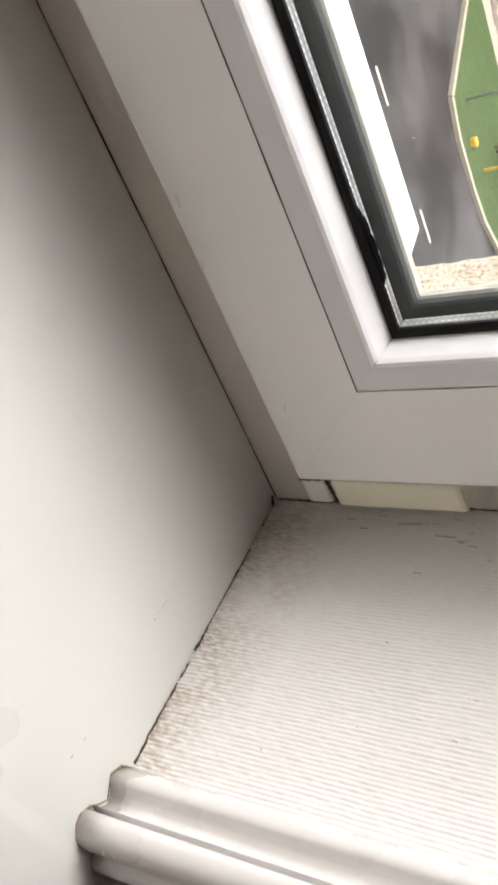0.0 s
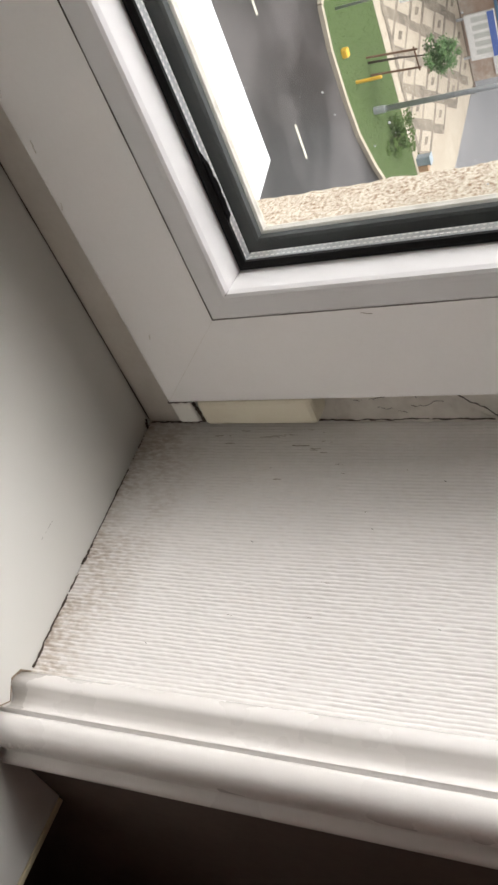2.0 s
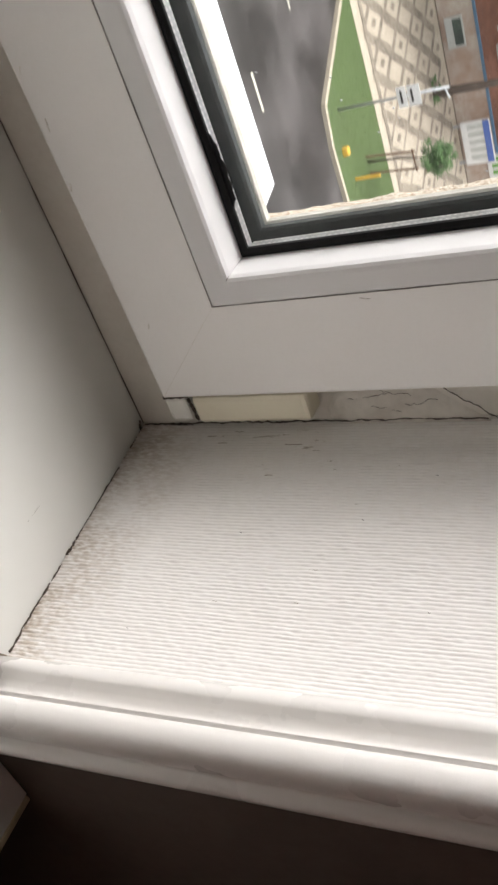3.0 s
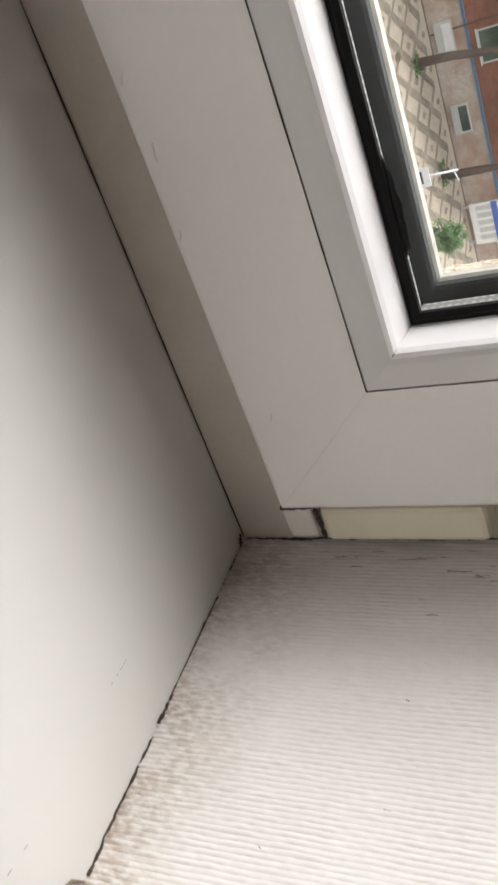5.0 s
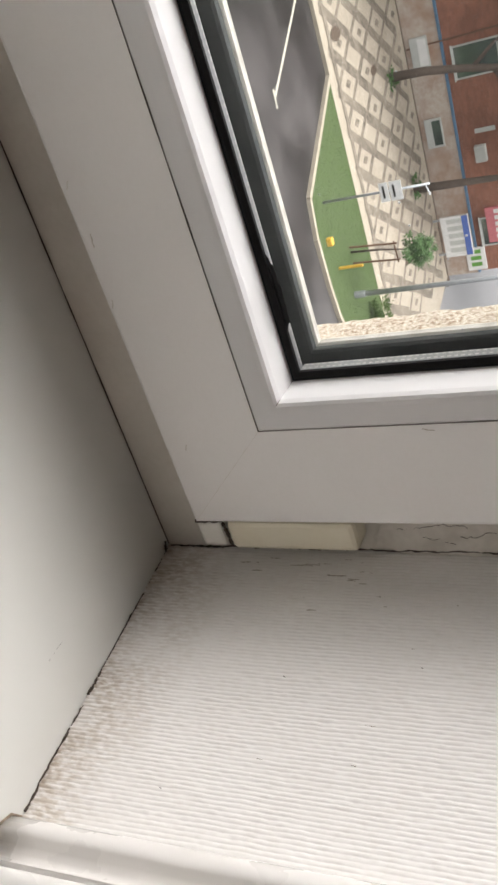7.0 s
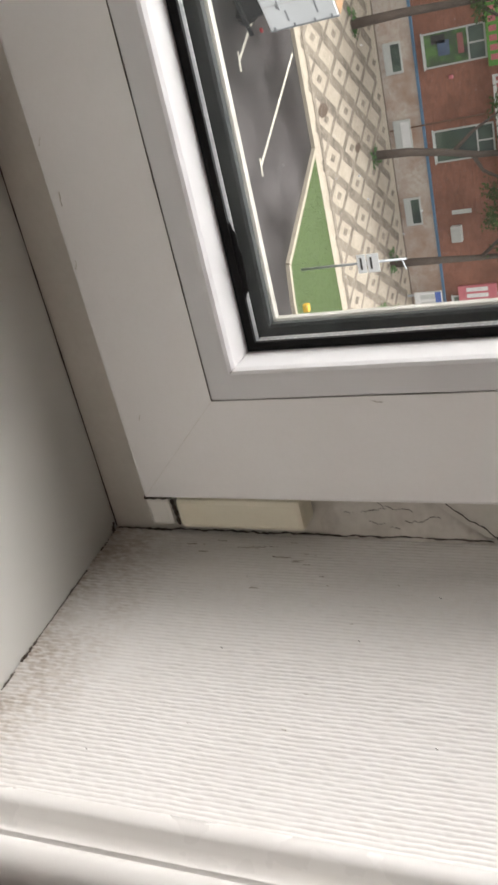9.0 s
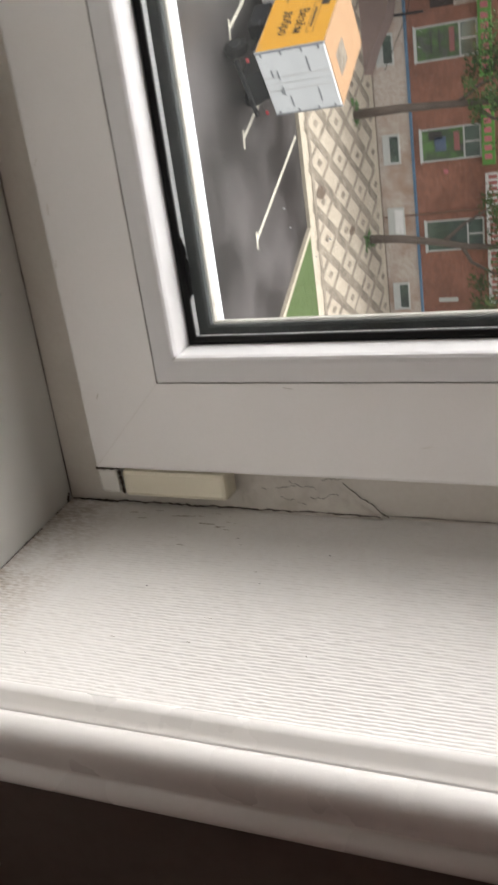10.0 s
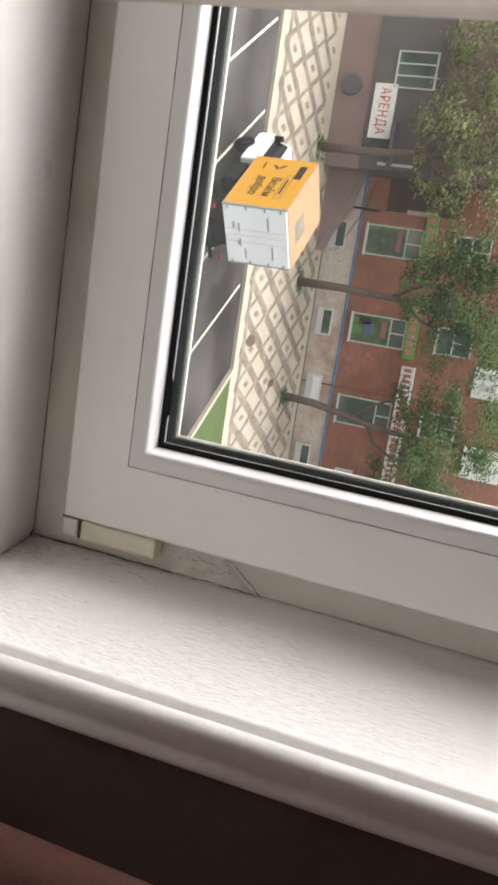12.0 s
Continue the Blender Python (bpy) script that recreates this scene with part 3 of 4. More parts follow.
# fine dark joints of bead, mitre and scratches
for a, b, w, sd in (((-0.0549, -0.0003, 0.0549), (-0.9, -0.0003, 0.0549), 0.00028, 21), ((-0.0549, -0.0003, 0.0549), (-0.0549, -0.0003, 0.9), 0.00016, 22), ((-0.0549, -0.0004, 0.0549), (-0.0700, -0.0022, 0.0700), 0.00022, 23), ((-0.0700, -0.0018, 0.0700), (-0.0733, 0.0110, 0.0733), 0.0001, 24)):
    part("bead_joint", crack(a, b, (0.00003, 0, 0.00003), w, 60, sd, 4), GAP, window, "fine dirty joint")
part("mitre_joint", crack((-0.002, 0.0013, 0.002), (-0.054, -0.0001, 0.054), (0.00004, 0, 0.00004), 0.0001, 30, 25, 4), PUTTY, window, "welded mitre of the sash")
part("scratch", crack((-0.0525, -0.0002, 0.130), (-0.0515, -0.0002, 0.135), (0.0002, 0, 0.0002), 0.00013, 8, 26), GRIME_SHADE, window, "brown scuff")
part("scratch", crack((-0.308, -0.0006, 0.055), (-0.298, -0.001, 0.060), (0.0001, 0, 0.0001), 0.00012, 8, 27), PUTTY, window, "grey scuff")


def torn_seal():
    """A torn flap of seal that hangs over the spacer along the lower edge of the glass."""
    bm = bmesh.new()
    n = 44
    rows = []
    for i in range(n + 1):
        u = i / n
        x = -0.097 - 0.036 * u
        w = 0.0003 + 0.0026 * (0.55 + 0.45 * math.sin(2.6 * u + 0.6)) * min(1.0, 6 * (1 - u), 9 * u) + 0.0005 * noise.noise((u * 14, 2.0, 0.5)) + 0.0003 * noise.noise((u * 40, 5.0, 1.5))
        w = max(0.0003, w)
        rows.append([bm.verts.new((x, y, 0.0770 + dz)) for y, dz in ((0.0119, 0), (0.0117, w * 0.6), (0.0121, w), (0.0124, w), (0.0124, 0))])
    for a, b in zip(rows, rows[1:]):
        for k in range(5):
            bm.faces.new((a[k], a[(k + 1) % 5], b[(k + 1) % 5], b[k]))
    bm.faces.new(rows[0])
    bm.faces.new(rows[-1])
    return bm


part("torn_seal", torn_seal(), RUBBER, window, "torn scrap of black seal")


def droplets():
    """Rain drops on the outer pane."""
    bm = bmesh.new()
    rnd = random.Random(11)
    for i in range(130):
        r = rnd.choice((0.0002, 0.00025, 0.00035, 0.0005)) * rnd.uniform(0.6, 1.1)
        x, z = -0.08 - rnd.random() ** 1.3 * 0.55, 0.08 + rnd.random() ** 1.2 * 0.5
        tmp = bmesh.ops.create_icosphere(bm, subdivisions=1, radius=r)
        for v in tmp["verts"]:
            v.co = Vector((v.co.x + x, v.co.y * 0.5 + 0.0271, v.co.z * rnd.uniform(1, 1.3) + z))
    return bm


drops = solid("rain_drops", droplets(), DROP, "scattered clear rain drops on the outer window pane", "water drops", "stuff", smooth=True)
drops.visible_shadow = False

for k, (x, z, dx, dz) in enumerate(((-0.122, 0.003, 0.004, 0.001), (-0.150, 0.006, 0.006, 0.0008), (-0.176, 0.004, 0.003, 0.002), (-0.045, 0.012, 0.003, 0.0015), (-0.02, 0.2, 0.001, 0.006))):
    part("scuff", crack((x, 0.0011, z), (x - dx, 0.0011, z + dz), (0.0003, 0, 0.0003), 0.00022, 7, 80 + k, 4), PUTTY, window, "faint grey scuff")

# hinge at the lower corner
hinge = thing("window_hinge", "yellowed plastic hinge cover at the sash's lower corner", "hinge")
part("cover", box(0.0012, 0.0188, 0.0035, 0.0192, 0.0158, 0.0850, 0.0028), HINGE, hinge, smooth=False)
part("lower_cap", box(0.0012, 0.0172, 0.0040, 0.0192, -0.0015, 0.0125, 0.0020), HINGE_WHITE, hinge, "white lower hinge cap")
part("pin_gap", crack((0.0025, 0.0046, 0.0140), (0.0180, 0.0060, 0.0142), (0, 0, 0.0003), 0.0010, 10, 31), GAP, hinge, "dark gap at the hinge pin")
# dark thread laid in to paint the shade of the slit
part("shadow_gap", crack((0.0006, 0.0040, -0.001), (0.0006, 0.0040, 0.0150), (0, 0, 0), 0.0010, 6, 32), GAP, hinge, "dark thread painted as shade in the slit beside the cap")


def putty():
    """Crumbling putty between frame and wallpaper above the hinge."""
    verts, faces = [], []
    nz, nx = 90, 16
    for i in range(nz + 1):
        z = 0.086 + 0.085 * i / nz
        wide = 0.027 * min(1.0, 0.35 + (z - 0.086) / 0.02) if z < 0.14 else 0.027 * max(0.1, 1 - ((z - 0.14) / 0.031) ** 0.8)
        for j in range(nx + 1):
            s = j / nx
            x = 0.0316 - wide * s
            h = 0.0016 * (1 - s ** 3) * min(1.0, (z - 0.086) / 0.014) + 0.0009 * noise.noise((z * 130, x * 150, 3)) + 0.0005 * noise.noise((z * 420, x * 420, 8))
            verts.append((x, FRAME_Y - 0.0003 - max(0.0, h), z))
    for i in range(nz):
        for j in range(nx):
            a = i * (nx + 1) + j
            faces.append((a, a + 1, a + nx + 2, a + nx + 1))
    me = bpy.data.meshes.new("putty")
    me.from_pydata(verts, [], faces)
    return me


filler = thing("wall_filler", "cracked grey putty filling beside the window frame", "putty", kind="structure")
part("putty", putty(), PUTTY, filler, smooth=True)
part("crack", crack((0.0105, FRAME_Y - 0.0012, 0.150), (0.0302, FRAME_Y - 0.0016, 0.175), (0.0006, 0, 0.0004), 0.0003, 24, 41), GAP, filler, "open dark crack")
for k, (za, xa, zb, xb) in enumerate(((0.10, 0.016, 0.122, 0.013), (0.112, 0.021, 0.128, 0.024), (0.118, 0.010, 0.134, 0.015), (0.13, 0.02, 0.147, 0.018), (0.138, 0.0085, 0.15, 0.0075))):
    part("crack", crack((xa, FRAME_Y - 0.002, za), (xb, FRAME_Y - 0.002, zb), (0.0009, 0.0003, 0.0006), 0.00015, 16, 50 + k, 4), GAP, filler, "hairline crack")

# scuffs and specks on wallpaper and sill
marks = thing("wall_marks", "small dark specks and scuffs on wallpaper and sill", "marks", kind="structure")
for k, (y, z, ln) in enumerate(((-0.061, 0.059, 0.0012), (-0.122, 0.021, 0.0012), (-0.05, 0.12, 0.001), (-0.02, 0.15, 0.0012), (-0.137, 0.06, 0.0012), (-0.1, 0.16, 0.001))):
    part("speck", lean(crack((reveal_x(y) - 0.0005, y, z), (reveal_x(y) - 0.0005, y - 0.0006, z + ln), (0, 0.0002, 0), 0.00016, 5, 60 + k, 5)), GAP, marks)
for k, (xa, ya, xb, yb) in enumerate(((0.0053, -0.0802, 0.0056, -0.0919), (0.0106, -0.1516, 0.0097, -0.1683))):
    part("scratch", lean(crack((xa, ya, SILL_Z + 0.00035), (xb, yb, SILL_Z + 0.00035), (0.00006, 0.00006, 0), 0.00014, 12, 71 + k, 4)), GAP, marks, "fine scratch on the sill")
part("speck", lean(crack((0.016, -0.028, SILL_Z), (0.0163, -0.0285, SILL_Z), (0, 0, 0), 0.0003, 3, 72, 5)), GAP, marks)

# outer sheet-metal sill
ledge = thing("window_ledge", "white sheet metal ledge outside the window", "window ledge", kind="structure")


def ledge_mesh():
    prof = [(0.0600, 0.0350), (0.2020, 0.0010), (0.2030, -0.0010), (0.2030, -0.0210), (0.2018, -0.0210), (0.2018, -0.0015), (0.2010, 0.0000), (0.0600, 0.0336)]
    bm = bmesh.new()
    rows = [[bm.verts.new((x, y, z)) for y, z in prof] for x in (OPEN_L, -0.036)]
    k = len(prof)
    for i in range(k):
        bm.faces.new((rows[0][i], rows[0][(i + 1) % k], rows[1][(i + 1) % k], rows[1][i]))
    bm.faces.new(rows[0])
    bm.faces.new(rows[1])
    return bm


part("sheet", ledge_mesh(), DRIP, ledge)

# ---- the room behind ----
solid("floor", box(-2.6, 2.2, -3.4, WALL_Y, -1.05, -1.0), ROOM, "dim brown floor", "floor", "structure")
solid("ceiling", box(-2.6, 2.2, -3.4, 0.07, 1.8, 1.9), REVEAL_ROOM_CEIL, "dim ceiling", "ceiling", "structure")
solid("wall_back", box(-2.6, 2.2, -3.5, -3.4, -1.0, 1.8), ROOM, "dim brown room wall", "wall", "structure")
solid("wall_side_left", box(-2.7, -2.6, -3.4, OUT_Y, -1.0, 1.8), ROOM, "dim brown room wall", "wall", "structure")
solid("wall_side_right", box(2.2, 2.3, -3.4, OUT_Y, -1.0, 1.8), ROOM, "dim brown room wall", "wall", "structure")


def curtain(x0, x1, y, z0, z1, deep, wave):
    bm = bmesh.new()
    n = 60
    cols = []
    for i in range(n + 1):
        x = x0 + (x1 - x0) * i / n
        cols.append([bm.verts.new((x, y + deep * math.sin(2 * math.pi * (x - x0) / wave + 0.6 * math.sin(9 * x)) * (0.8 + 0.2 * j / 6), z0 + (z1 - z0) * j / 6)) for j in range(7)])
    for a, b in zip(cols, cols[1:]):
        for j in range(6):
            bm.faces.new((a[j], a[j + 1], b[j + 1], b[j]))
    geom = bmesh.ops.solidify(bm, geom=bm.faces[:], thickness=0.0015)
    return bm


solid("curtain", curtain(-0.026, 0.5, -0.362, -0.95, 1.7, 0.012, 0.1), CLOTH_PINK, "dusty rose curtain hanging beside the window", "curtain", smooth=True)
solid("curtain", curtain(-0.283, -0.78, -0.40, -0.95, 1.7, 0.014, 0.09), CLOTH, "pale beige curtain drawn aside at the window", "curtain", smooth=True)

# ---- the street below ----
solid("ground", box(-900, 900, 0.2, 1800, GROUND - 0.6, GROUND - 0.14), SOIL, "plain ground reaching into the distance", "ground", "structure")
solid("road", prism([(-120, 6), (120, 6), (120, 29.4), (-120, 29.4)], GROUND - 0.2, GROUND), ASPHALT, "wet dark grey asphalt road with parking bays", "road", "structure")


def strip(ax, ay, bx, by, width, z0=0.0, z1=0.006):
    d = Vector((bx - ax, by - ay, 0)).normalized()
    s = Vector((-d.y, d.x, 0)) * width / 2
    return prism([(ax + s.x, ay + s.y), (bx + s.x, by + s.y), (bx - s.x, by - s.y), (ax - s.x, ay - s.y)], GROUND + z0, GROUND + z1)


for i in range(-6, 8):
    x = 0.42 + 4.14 * i
    solid("lane_dash", strip(x, 21.2, x + 1.06, 21.2, 0.12), LINE, "worn white dash of the lane marking", "road marking", "structure", "lane dashes")
for i in range(-6, 1):
    x = 0.85 + 3.06 * i
    bay = thing("bay_line", "worn white slanted parking bay line", "road marking", "parking bay lines", "structure")
    part("stripe", strip(x, 29.2, x + 2.74, 24.77, 0.11), LINE, bay)
    part("foot", strip(x + 2.52, 24.74, x + 3.08, 24.68, 0.11, 0.0065, 0.0105), LINE, bay)

# pavement and its paving pattern
solid("pavement", prism([(-120, 29.5), (4.1, 29.5), (4.1, 29.3), (18, 29.3), (17.2, 34.5), (16.0, 39.2), (-4.6, 39.2), (-4.6, 37.2), (-120, 37.2)], GROUND - 0.1, GROUND + 0.12), PAVER, "beige paved footway with grey diamond pattern", "pavement", "structure")


def diamond_bands():
    """Lozenge lattice of darker pavers, the bands of one slant broader than the others."""
    bm = bmesh.new()
    px, py, z = 1.4, 2.45, GROUND + 0.124
    rnd = random.Random(2)

    def flat(pts, lift):
        bm.faces.new([bm.verts.new((u, v, z + lift)) for u, v in pts])

    def band(ax, ay, bx, by, w, lift):
        d = Vector((bx - ax, by - ay)).normalized()
        s = Vector((-d.y, d.x)) * w / 2
        flat(((ax + s.x, ay + s.y), (bx + s.x, by + s.y), (bx - s.x, by - s.y), (ax - s.x, ay - s.y)), lift)

    for i in range(-24, 12):
        for j in range(0, 4):
            cx, cy = i * px + 0.55 + (0.1 * j), 31.1 + j * py
            far = 36.9 if cx < -4.8 else 39.0
            if cx > 15.4 or cy > far - 0.4:
                continue
            flat(((cx - 0.17, cy), (cx, cy - 0.34), (cx + 0.17, cy), (cx, cy + 0.34)), 0.008)
            for sy in (-1, 1):
                ty = cy + sy * py / 2
                if not 29.7 < ty < far:
                    continue
                band(cx - sy * px / 2, cy, cx, ty, 0.42 * rnd.uniform(0.8, 1.15), 0.004)
                band(cx + sy * px / 2, cy, cx, ty, 0.22 * rnd.uniform(0.7, 1.25), 0.0)
    return bm


tagged(part("diamond_pavers", diamond_bands(), PAVER_DARK, bpy.data.objects["pavement"], "grey-brown diamond bands of pavers"), kind="stuff")
part("border_band", strip(-60, 31.0, 14.5, 30.0, 0.28, 0.1365, 0.1405), PAVER_DARK, bpy.data.objects["pavement"], "long grey band of pavers")
for x, y, r in ((3.0, 30.9, 0.55), (5.0, 34.3, 0.42), (12.7, 33.4, 0.3)):
    bm = bmesh.new()
    bmesh.ops.create_circle(bm, cap_ends=True, segments=9, radius=r)
    for v in bm.verts:
        v.co = Vector((x + v.co.x * 0.45, y + v.co.y, GROUND + 0.145))
    part("stain", bm, SOIL, bpy.data.objects["pavement"], "damp dirty patch on the pavers")
solid("kerb", prism([(-120, 29.38), (4.15, 29.38), (4.15, 29.52), (-120, 29.52)], GROUND - 0.1, GROUND + 0.135), KERB, "pale concrete kerb along the footway", "kerb", "structure")
solid("soil_strip", prism([(-4.6, 39.15), (16.5, 39.15), (16.5, 39.62), (-4.6, 39.62)], GROUND - 0.1, GROUND + 0.1), SOIL, "strip of bare brown soil under the facade", "soil", "structure")
solid("driveway", prism([(16.2, 39.6), (17.3, 34.5), (18.2, 29.2), (40, 29.2), (40, 60), (16.2, 60)], GROUND - 0.1, GROUND + 0.03), DRIVE, "grey wet asphalt driveway beside the building", "driveway", "structure")

# lawn island with kerb
front = [(4.1, 29.4), (6.92, 25.1), (8.2, 24.84), (9.85, 24.88), (11.1, 25.05), (12.5, 25.6), (14.4, 26.6), (16.2, 27.9), (17.6, 29.25)]
solid("lawn", prism(front, GROUND - 0.1, GROUND + 0.11), GRASS, "green lawn island beside the road", "lawn", "structure")
for (ax, ay), (bx, by) in zip(front, front[1:]):
    solid("kerb", strip(ax, ay, bx, by, 0.16, -0.1, 0.14), KERB, "pale concrete kerb round the lawn", "kerb", "structure")


def grass_blades():
    rnd = random.Random(8)
    verts, faces = [], []

    def edge(x):
        for (ax, ay), (bx, by) in zip(front, front[1:]):
            if ax <= x <= bx:
                return ay + (by - ay) * (x - ax) / (bx - ax)
        return 29

    while len(faces) < 12000:
        x = rnd.uniform(4.4, 17.2)
        y = rnd.uniform(24.9, 29.25)
        if y < edge(x) + 0.1:
            continue
        a, h, w = rnd.uniform(0, 6.28), rnd.uniform(0.01, 0.025), 0.011
        dx, dy = math.cos(a) * w, math.sin(a) * w
        lx, ly = rnd.uniform(-0.05, 0.05), rnd.uniform(-0.05, 0.05)
        k = len(verts)
        verts += [(x - dx, y - dy, GROUND + 0.11), (x + dx, y + dy, GROUND + 0.11), (x + lx, y + ly, GROUND + 0.11 + h)]
        faces.append((k, k + 1, k + 2))
    me = bpy.data.meshes.new("grass")
    me.from_pydata(verts, [], faces)
    return me


solid("grass", grass_blades(), BLADE, "short green grass blades on the lawn", "grass", "stuff")


def leaves(centres, count, size, seed, squash=0.8):
    """Many small leaf faces scattered in uneven clumps. centres: (x, y, z, radius)."""
    rnd = random.Random(seed)
    verts, faces = [], []
    total = sum(c[3] ** 2 for c in centres)
    for cx, cy, cz, r in centres:
        clumps = [(rnd.gauss(0, 0.6), rnd.gauss(0, 0.6), rnd.gauss(0, 0.55)) for _ in range(12)]
        for _ in range(int(count * r * r / total)):
            q = rnd.choice(clumps)
            p = Vector((cx + (q[0] + rnd.gauss(0, 0.2)) * r, cy + (q[1] + rnd.gauss(0, 0.2)) * r, cz + (q[2] + rnd.gauss(0, 0.18)) * r * squash))
            u = Vector((rnd.gauss(0, 1), rnd.gauss(0, 1), rnd.gauss(0, 0.6))).normalized() * size * rnd.uniform(0.6, 1.4)
            v = u.orthogonal().normalized() * size * 0.5 * rnd.uniform(0.6, 1.3)
            k = len(verts)
            verts += [p - u, p + v, p + u, p - v]
            faces.append((k, k + 1, k + 2, k + 3))
    me = bpy.data.meshes.new("leaves")
    me.from_pydata([tuple(v) for v in verts], [], faces)
    return me


def tree(name, label, base, trunk, limbs, crown, mat, count, size, seed, r0=0.2):
    t = thing(name, label, "tree", "street trees")
    x, y = base
    z = GROUND + 0.1
    pts = [(x + dx, y + dy, z + h) for dx, dy, h in trunk]
    part("trunk", tube(pts, [r0 * (1 - 0.55 * i / (len(pts) - 1)) for i in range(len(pts))], 10), BARK, t, smooth=True)
    for limb in limbs:
        p = [(x + dx, y + dy, z + h) for dx, dy, h in limb]
        part("limb", tube(p, [r0 * 0.5 * (1 - 0.7 * i / (len(p) - 1)) for i in range(len(p))], 7), BARK, t, smooth=True)
    part("crown", leaves([(x + a, y + b, z + c, r) for a, b, c, r in crown], count, size, seed), mat, t)
    tuft = leaves([(x, y, z + 0.12, 0.42)], 220, 0.06, seed + 1, 0.3)
    tagged(part("tuft", tuft, LEAF_LIGHT, t, "small tuft of grass at the foot of the trunk"), kind="stuff")
    return t


tree("street_tree", "mature street tree with bare leaning trunk and green crown", (5.75, 36.4), [(0, 0, 0), (0.1, 0.1, 1.5), (0.35, 0.15, 3), (0.65, 0.2, 4.4), (0.8, 0.3, 6.2), (0.9, 0.3, 8)],
     [[(0.6, 0.2, 4.1), (1.3, 0.1, 4.5), (1.8, 0.0, 5.4), (2.1, 0.1, 7)], [(0.4, 0.15, 3.3), (-0.3, 0.4, 4.2), (-0.9, 0.6, 5.4)]],
     [(-0.6, 0, 5.6, 1.0), (0.6, -0.2, 6.6, 1.5), (2.0, -0.2, 6.0, 1.2), (3.2, 0, 5.4, 1.3), (-1.2, 0, 7.2, 1.4), (1.0, -0.3, 8.3, 1.8), (2.8, 0, 7.6, 1.6), (0, 0, 9.8, 1.8)], LEAF, 11000, 0.085, 101)
tree("street_tree", "mature street tree with straight trunk and green crown", (0.55, 36.1), [(0, 0, 0), (0.0, 0.1, 2), (0.1, 0.2, 4), (0.2, 0.2, 6), (0.2, 0.2, 8)],
     [[(0.1, 0.2, 4.2), (-0.5, 0, 5.2), (-0.8, 0, 6.2)], [(0.1, 0.2, 4.6), (0.8, 0, 5.6), (1.3, 0, 6.8)]],
     [(-0.2, 0, 5.4, 1.0), (-1.6, 0, 6.4, 1.5), (0.6, 0, 6.7, 1.3), (-0.4, 0, 8.0, 1.8), (1.4, 0, 8.4, 1.5), (-2.2, 0, 8.2, 1.6), (0, 0, 9.8, 1.8)], LEAF, 11000, 0.085, 102)
tree("street_tree", "mature street tree with pale yellowish green crown", (-5.2, 36.0), [(0, 0, 0), (0.0, 0.1, 2), (-0.1, 0.2, 4), (-0.1, 0.2, 6), (0, 0.2, 8)],
     [[(0, 0.2, 4.0), (-0.9, 0, 5.2), (-1.6, 0, 6.6)], [(0, 0.2, 4.4), (0.7, 0, 5.5), (1.1, 0, 6.8)]],
     [(0.4, 0, 5.2, 1.1), (-1.4, 0, 5.6, 1.3), (1.4, 0, 6.4, 1.3), (-0.6, 0, 6.9, 1.6), (-3.0, 0, 6.3, 1.6), (-4.6, 0, 5.8, 1.4), (0.6, 0, 8.3, 1.7), (-2.2, 0, 8.2, 1.8), (-4.8, 0, 7.8, 1.7), (-1.4, 0, 9.8, 1.8)], LEAF_PALE, 13000, 0.085, 103)
tree("street_tree", "mature street tree beside the driveway with green crown", (10.6, 36.6), [(0, 0, 0), (0.1, 0.1, 2), (0.2, 0.2, 4), (0.2, 0.2, 6.5)],
     [[(0.2, 0.2, 4.0), (-0.7, 0, 5.0), (-1.2, 0, 6.2)]], [(-0.6, 0, 5.8, 1.2), (0.6, 0, 6.6, 1.4), (0, 0, 8.2, 1.8), (-1.8, 0, 7.4, 1.4)], LEAF, 7000, 0.085, 104)

young = thing("young_tree", "young staked tree with a round green crown on the lawn", "tree")
part("trunk", tube([(9.75, 27.45, GROUND + 0.1), (9.8, 27.42, GROUND + 1.2), (9.95, 27.4, GROUND + 2.4)], [0.045, 0.035, 0.02], 7), BARK, young, smooth=True)
for dx in (-0.3, 0.3):
    part("stake", tube([(9.85 + dx, 27.4, GROUND + 0.08), (9.95 + dx, 27.4, GROUND + 1.85)], [0.035, 0.035], 6), TIMBER, young, "brown wooden stake")
part("crossbar", tube([(9.55, 27.4, GROUND + 1.75), (10.35, 27.4, GROUND + 1.78)], [0.03, 0.03], 6), TIMBER, young, "brown wooden crossbar")
part("crown", leaves([(9.98, 27.4, GROUND + 2.6, 0.5), (9.8, 27.35, GROUND + 2.65, 0.36), (10.15, 27.4, GROUND + 2.6, 0.36)], 2600, 0.05, 120, 0.8), LEAF_LIGHT, young)
shrub = thing("shrub", "low dark green shrub on the lawn", "shrub")
part("stem", tube([(12.75, 28.05, GROUND + 0.08), (12.78, 28.05, GROUND + 0.35)], [0.04, 0.02], 6), BARK, shrub)
part("foliage", leaves([(12.77, 28.05, GROUND + 0.35, 0.6)], 700, 0.07, 130, 0.6), LEAF, shrub)

marker = thing("marker_post", "short yellow painted marker post on the lawn", "post")
part("post", tube([(9.75, 26.02, GROUND + 0.05), (9.75, 26.02, GROUND + 0.95)], [0.055, 0.055], 10), YELLOW, marker)
part("cap", tube([(9.75, 26.02, GROUND + 0.95), (9.75, 26.02, GROUND + 0.99)], [0.06, 0.045], 10), YELLOW, marker)
marker = thing("marker_cover", "small yellow utility cover on the lawn", "utility cover")
part("cover", box(8.48, 8.76, 25.5, 25.75, GROUND + 0.05, GROUND + 0.3, 0.04), YELLOW, marker)

